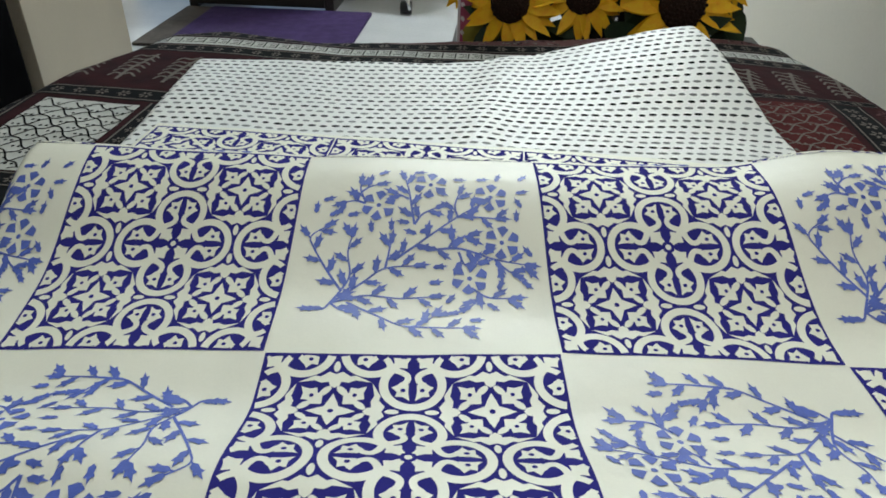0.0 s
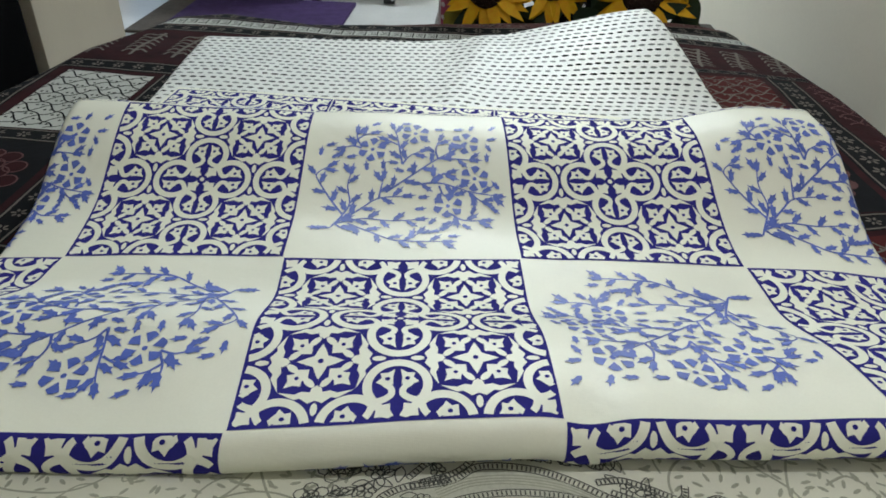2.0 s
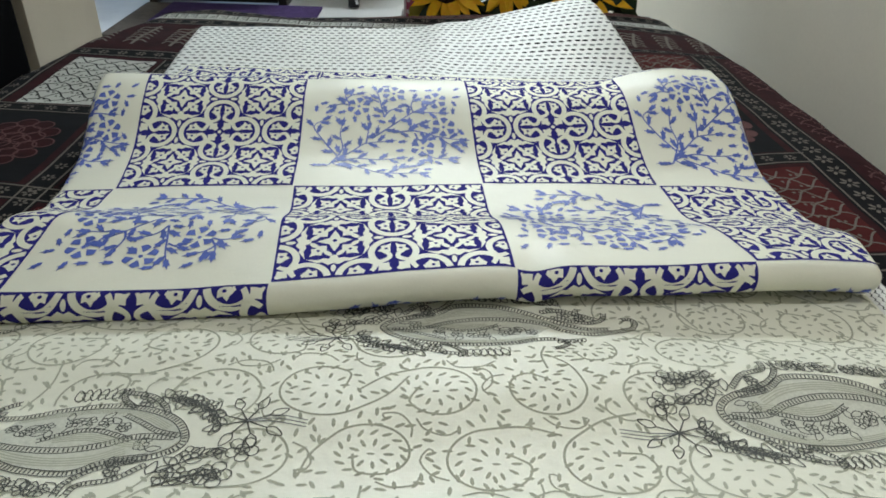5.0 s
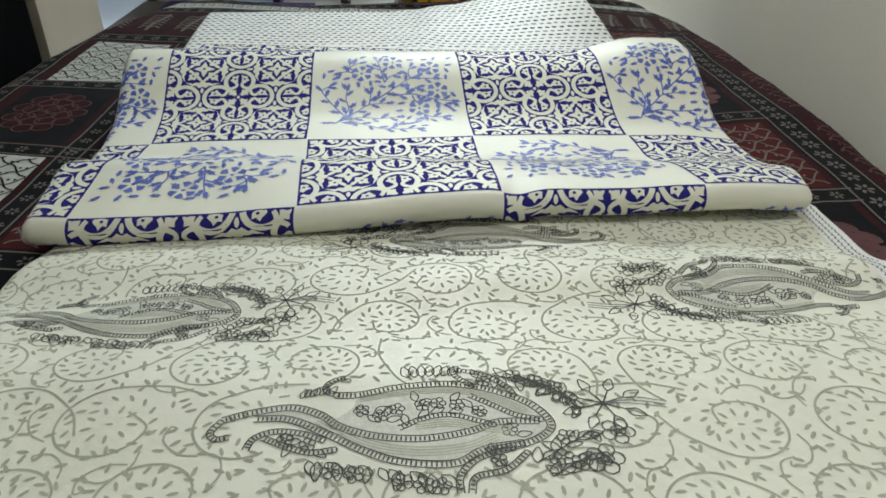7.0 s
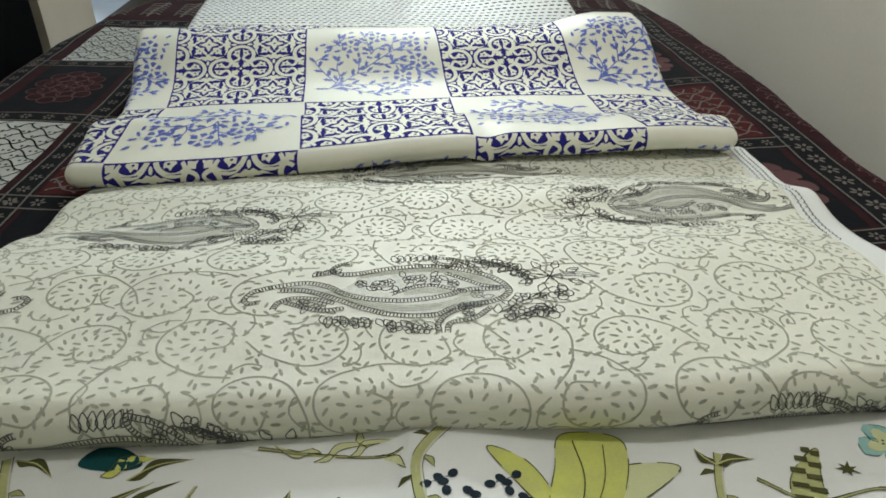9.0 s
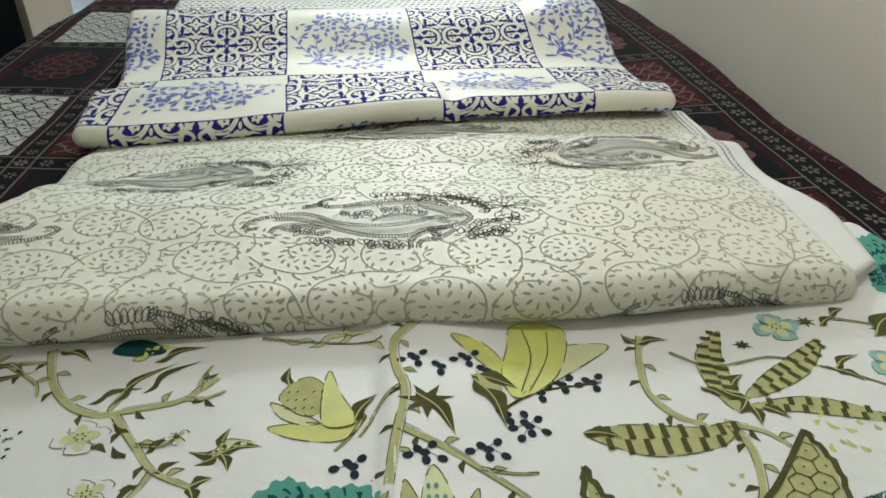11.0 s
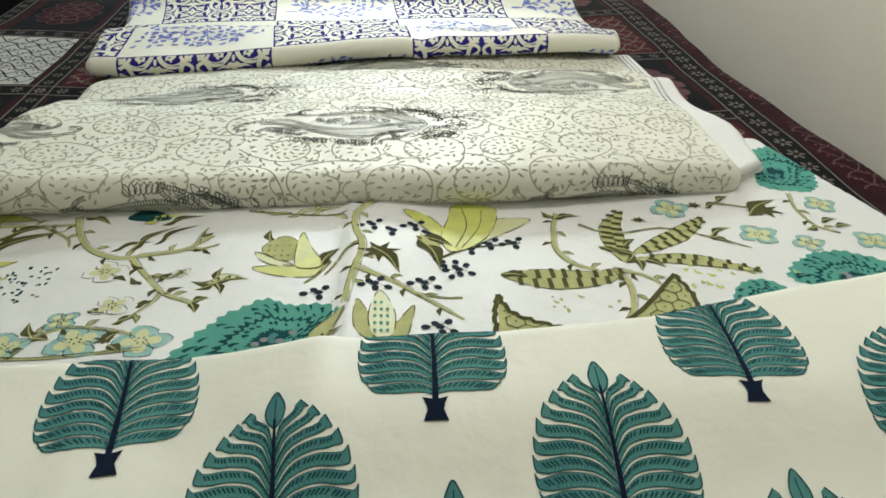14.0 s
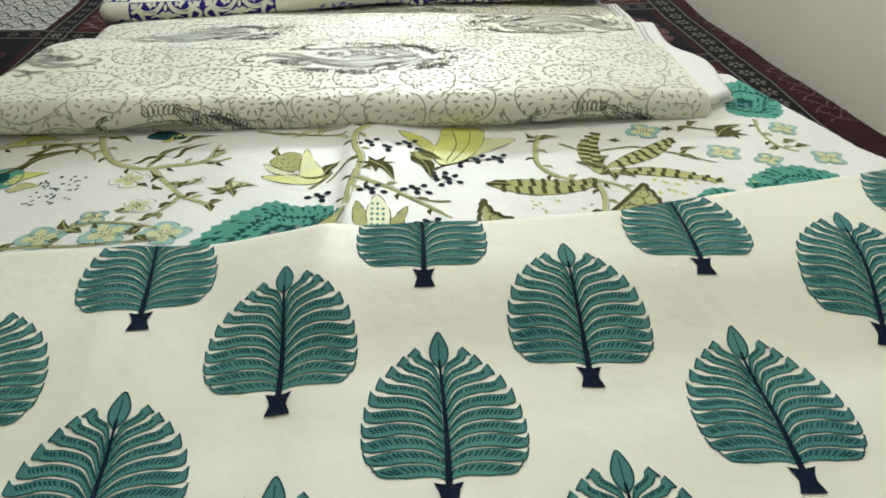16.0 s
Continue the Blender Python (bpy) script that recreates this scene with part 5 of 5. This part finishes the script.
# twigs and flowers by the far side
begin()
ragged(421, -290, 19, 0.5, 9)
ragged(350, -280, 9, 0.2, 10)
stem(4, 3, (462, -256), (456, -290), (462, -318), (480, -332))
stem(3, 2, (370, -276), (396, -282), (420, -292))
for x0, y0, x1, y1, w in ((400, -300, 440, -270, 14), (462, -320, 448, -326, 7), (470, -312, 490, -306, 7), (480, -320, 500, -318, 7), (376, -272, 392, -264, 8), (360, -286, 380, -274, 7)):
    blade(BROWN, x0, y0, x1, y1, w, layer=3)
end("twig_motif", "olive twigs with ragged brown leaves")
begin()
rb = random.Random(5)
for _ in range(16):
    x, y = rb.uniform(300, 410), rb.uniform(-420, -385)
    blade(rb.choice((LIME, OLIVE)), x, y, x + rb.uniform(-8, 8), y + rb.uniform(3, 9), 4)
for _ in range(10):
    x, y = rb.uniform(160, 230), rb.uniform(-452, -425)
    blade(OLIVE, x, y, x + rb.uniform(-6, 6), y + rb.uniform(2, 6), 3)
tagged(flo.lay("petal_scatter", floral, "scattered small olive petals"), kind="stuff")
for x, y, r, tn in ((322, -286, 19, 0.2), (395, -334, 19, 0.4), (438, -350, 15, 0.1), (506, -345, 18, 0.6), (487, -277, 17, 0.3)):
    begin()
    bloom(x, y, r, PALEAQUA, PALE, 4, tn, DEEPTEAL)
    end("flower_motif", "small aqua flower with a pale yellow heart")

begin()
for x0, y0, x1, y1 in ((-62, -292, -20, -276), (-40, -288, -10, -272), (-18, -286, -2, -300), (-58, -284, -92, -276), (-28, -280, -34, -262)):
    blade(PALE, x0, y0, x1, y1, 6, BROWN)
stem(2.5, 1.5, (-100, -280), (-60, -286), (-20, -288), (-4, -282))
end("twig_motif", "thin olive twig with pale leaves")

# ---- beyond the bed ----
mat_ob = thing("floor_mat", "purple pile mat on the pale tiled floor", "mat")
slab("carpet", (-1.30, 2.62, FLOOR + 0.001), (-0.585, 3.18, FLOOR + 0.016), PURPLE, 0.006, mat_ob)
slab("border", (-1.42, 2.62, FLOOR + 0.001), (-1.302, 3.18, FLOOR + 0.012), material("brown_mat_border", (0.10, 0.085, 0.075), 0.95, 0.4, 40, 500, 0.6), 0.004, mat_ob, "brown woven border")

desk = thing("desk", "dark stained wooden desk over the purple mat", "desk")
slab("side_panel", (-1.42, 3.20, FLOOR), (-1.38, 3.90, 0.22), DARKWOOD, 0.004, desk)
slab("side_panel", (-0.80, 3.20, FLOOR), (-0.76, 3.90, 0.22), DARKWOOD, 0.004, desk)
slab("front_panel", (-1.38, 3.19, FLOOR + 0.02), (-0.80, 3.22, 0.22), DARKWOOD, 0.003, desk)
slab("top", (-1.45, 3.16, 0.22), (-0.73, 3.94, 0.25), DARKWOOD, 0.005, desk)


def tube(bm, a, b, r0, r1, n=12):
    """A tapered round bar between two points."""
    a, b = Vector(a), Vector(b)
    d = b - a
    g = bmesh.ops.create_cone(bm, cap_ends=True, segments=n, radius1=r0, radius2=r1, depth=d.length)
    m = Matrix.Translation((a + b) / 2) @ d.to_track_quat("Z", "Y").to_matrix().to_4x4()
    bmesh.ops.transform(bm, matrix=m, verts=g["verts"])
    return bm


chair = thing("office_chair", "black office chair on chrome castors", "chair")
hub = Vector((-0.44, 3.54, FLOOR + 0.12))
part("gas_column", tube(bmesh.new(), hub, hub + Vector((0, 0, 0.28)), 0.03, 0.022), CHROME, chair)
slab("seat", (-0.66, 3.34, -0.10), (-0.22, 3.77, -0.03), BLACKPLASTIC, 0.025, chair)
for k in range(5):
    a = math.radians(-90 + 72 * k)
    tip = hub + Vector((0.31 * math.cos(a), 0.31 * math.sin(a), -0.045))
    leg = part("leg", tube(bmesh.new(), hub, tip, 0.022, 0.014), BLACKPLASTIC, chair)
    castor = part("castor", tube(bmesh.new(), tip + Vector((-0.024, 0, -0.046)), tip + Vector((0.024, 0, -0.046)), 0.028, 0.028, 16), BLACKPLASTIC, leg)
    part("castor_fork", tube(bmesh.new(), tip + Vector((0.02, -0.03, -0.05)), tip + Vector((0, 0, 0.012)), 0.007, 0.009), CHROME, leg, "chrome castor fork")

cup = thing("cupboard", "tall black cupboard beside the bed", "cupboard")
slab("body", (-1.75, 1.00, FLOOR), (-1.10, 1.54, 1.5), material("matt_black_paint", (0.003, 0.003, 0.0035), 0.95, 0.3, 8, 200, 0.1, spec=0.02), 0.012, cup)
slab("top_panel", (-1.76, 0.99, 1.5), (-1.09, 1.55, 1.53), DARKWOOD, 0.005, cup)

door_leaf = thing("door_1", "plain beige door standing open", "door", kind="structure")
bm = box(bmesh.new(), (-0.02, 0, 0), (0.02, 0.85, 2.05), 0.003)
bmesh.ops.transform(bm, matrix=pose(-1.115, 1.57, FLOOR, 0, 0, 14), verts=bm.verts)
part("door_panel", bm, material("beige_door_paint", (0.34, 0.30, 0.24), 0.6, 0.1, 4, 120, 0.15), door_leaf, smooth=False)
bm = box(bmesh.new(), (0.02, 0.06, 0.95), (0.05, 0.09, 1.07), 0.006)
bmesh.ops.transform(bm, matrix=pose(-1.115, 1.57, FLOOR, 0, 0, 14), verts=bm.verts)
part("door_handle", bm, CHROME, door_leaf, "chrome handle", smooth=False)

table = thing("side_table", "low dark side table at the foot of the bed", "table")
slab("tabletop", (-0.12, 1.42, -0.17), (0.60, 1.80, -0.14), DARKWOOD, 0.005, table)
for lx in (-0.11, 0.55):
    for ly in (1.43, 1.75):
        slab("leg", (lx, ly, FLOOR), (lx + 0.04, ly + 0.04, -0.17), DARKWOOD, 0.004, table)

carton = thing("gift_box", "upright pale box with a pink border and mustard ornament", "box")
slab("body", (-0.098, 1.50, -0.14), (0.035, 1.62, 0.22), CARD, 0.003, carton)
slab("front_sheet", (-0.092, 1.496, -0.137), (0.033, 1.4995, 0.215), PINK, 0.0, carton, "pink printed front")


def upright(shape, y, z0, x0):
    v, f = shape
    return [(x0 + a, y, z0 + b) for a, b in v], f


for name, shp, mt, dy in (("ornament", fill(closed([(-0.05, -0.03), (-0.03, -0.055), (0.005, -0.05), (0.03, -0.06), (0.055, -0.035), (0.045, -0.005), (0.018, 0.012), (0.012, 0.05), (-0.012, 0.055), (-0.018, 0.014), (-0.046, 0.0)], 0.006)), MUSTARD, 1.4945),
                          ("sound_hole", oval(0, -0.018, 0.015, 0.018, 0, 14), BEDWOOD, 1.4925)):
    v, f = upright(shp, dy, -0.058, -0.035)
    link(name, v, f, [mt], None, carton, "mustard paper ornament" if name == "ornament" else "")
for k in range(5):
    v, f = upright(ribbon([(-0.010 + 0.005 * k, -0.034), (-0.010 + 0.005 * k, -0.002)], 0.0014), 1.491, -0.058, -0.035)
    link("string", v, f, [MUSTARD], None, carton)
for k in range(9):
    v, f = upright(oval(0, 0, 0.004, 0.006, 0.4, 8), 1.4945, -0.10 + 0.028 * k, -0.087)
    link("border_dot", v, f, [CARD], None, carton)

vase = thing("vase", "dark glazed vase holding artificial sunflowers", "vase")
bm = bmesh.new()
prof = [(0.05, 0), (0.075, 0.02), (0.085, 0.06), (0.06, 0.10), (0.055, 0.11)]
rings = [[bm.verts.new((0.24 + r * math.cos(q * math.pi / 12), 1.60 + r * math.sin(q * math.pi / 12), -0.14 + h)) for q in range(24)] for r, h in prof]
for a, b in zip(rings, rings[1:]):
    for q in range(24):
        bm.faces.new((a[q], a[(q + 1) % 24], b[(q + 1) % 24], b[q]))
bm.faces.new(rings[0][::-1])
part("body", bm, material("dark_glaze", (0.02, 0.02, 0.022), 0.15, 0.2, 20, 300, 0.02, spec=0.6), vase)


def petal_mesh(length, width, cup_by):
    v, f = [], []
    n = 6
    for i in range(n + 1):
        t = i / n
        w = width * math.sin(math.pi * min(1, 0.12 + 0.88 * t) ** 0.8) * (1 if t < 1 else 0)
        for s in (-1, 0, 1):
            v.append((length * t, s * w / 2, cup_by * t * t + (0.10 * w if s else 0)))
    for i in range(n):
        for j in range(2):
            a = i * 3 + j
            f.append((a, a + 3, a + 4, a + 1))
    return v, f


def sunflower(x, y, z, r, face, seed):
    rs = random.Random(seed)
    flower = thing("sunflower", "yellow artificial sunflower with a dark brown centre", "flower", "sunflowers in the vase")
    turn = Vector(face).to_track_quat("Z", "Y").to_matrix().to_4x4()
    base = Matrix.Translation((x, y, z)) @ turn
    bm = bmesh.new()
    bmesh.ops.create_uvsphere(bm, u_segments=20, v_segments=10, radius=r * 0.42)
    for v in bm.verts:
        v.co.z *= 0.35
    for k in range(90):
        a, q = k * 2.39996, r * 0.40 * math.sqrt(k / 90)
        g = bmesh.ops.create_icosphere(bm, subdivisions=1, radius=r * 0.032)
        bmesh.ops.translate(bm, verts=g["verts"], vec=(q * math.cos(a), q * math.sin(a), r * 0.147 * math.sqrt(max(0.05, 1 - (q / (r * 0.44)) ** 2))))
    bmesh.ops.transform(bm, matrix=base, verts=bm.verts)
    part("disc", bm, SEEDS, flower, "dark brown seed disc")
    for ring, n in ((0, 12), (1, 11)):
        for k in range(n):
            a = 2 * math.pi * (k + 0.5 * ring) / n + rs.uniform(-0.12, 0.12)
            v, f = petal_mesh(r * rs.uniform(0.62, 0.80), r * rs.uniform(0.24, 0.30), r * rs.uniform(-0.28, 0.12))
            m = base @ Matrix.Rotation(a, 4, "Z") @ Matrix.Translation((r * 0.34, 0, -0.006 * ring)) @ Matrix.Rotation(rs.uniform(-0.35, 0.15), 4, "Y") @ Matrix.Rotation(rs.uniform(-0.4, 0.4), 4, "X")
            link("petal", [m @ Vector(q) for q in v], f, [PETAL], None, flower)
    bm = tube(bmesh.new(), base @ Vector((0, 0, -0.02)), (0.24 + (x - 0.24) * 0.15, 1.60, -0.06), 0.004, 0.005, 8)
    part("stem", bm, FOLIAGE, flower, "green stem")
    return flower


for x, y, z, r, fx, sd in ((0.008, 1.46, 0.000, 0.095, -0.25, 1), (0.150, 1.47, 0.016, 0.085, 0.0, 2), (0.338, 1.45, 0.012, 0.115, 0.2, 3), (-0.070, 1.53, 0.035, 0.08, -0.4, 4), (0.255, 1.50, 0.062, 0.08, 0.0, 5), (0.43, 1.52, 0.050, 0.08, 0.5, 6), (0.10, 1.54, 0.12, 0.10, 0.0, 7)):
    sunflower(x, y, z, r, (fx, -1.0, 0.25), sd)

bush = thing("foliage", "dark green artificial leaves round the sunflowers", "plant")
rl = random.Random(31)
for k in range(90):
    x, y, z = rl.uniform(-0.02, 0.46), rl.uniform(1.46, 1.62), rl.uniform(-0.13, 0.08)
    ln, w = rl.uniform(0.06, 0.11), rl.uniform(0.035, 0.055)
    v, f = petal_mesh(ln, w, rl.uniform(-0.03, 0.01))
    m = pose(x, y, z, rl.uniform(40, 110), rl.uniform(-60, 60), rl.uniform(-40, 40)) @ Matrix.Rotation(rl.uniform(0, 6.3), 4, "Z")
    link("leaf", [m @ Vector(q) for q in v], f, [FOLIAGE], None, bush)

# unseen hanging lamp, added as a body for the fill light over the bed
for nm, lo, hi in (("added_fill_lamp", (0.02, -0.52, 1.475), (0.10, 0.52, 1.53)),):
    lamp = thing(nm, "added white batten for an unseen fill light over the bed", "lamp")
    slab("batten", lo, hi, CEIL, 0.004, lamp, "white painted batten of the added lamp")
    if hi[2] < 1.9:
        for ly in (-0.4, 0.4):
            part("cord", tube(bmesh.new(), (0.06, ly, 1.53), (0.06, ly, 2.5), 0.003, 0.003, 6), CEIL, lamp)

# unseen window, made up to go with the added far light
window = thing("added_window", "added white framed high window, unseen, for the far fill light", "window", kind="structure")
for lo, hi in (((-0.56, 4.02, 1.70), (0.66, 4.10, 1.74)), ((-0.56, 4.02, 2.36), (0.66, 4.10, 2.40)), ((-0.56, 4.02, 1.74), (-0.52, 4.10, 2.36)), ((0.62, 4.02, 1.74), (0.66, 4.10, 2.36))):
    slab("added_window_frame", lo, hi, CEIL, 0.004, window)
slab("pane", (-0.52, 4.05, 1.74), (0.62, 4.06, 2.36), CEIL, 0.0, window, "white pane of the added window")
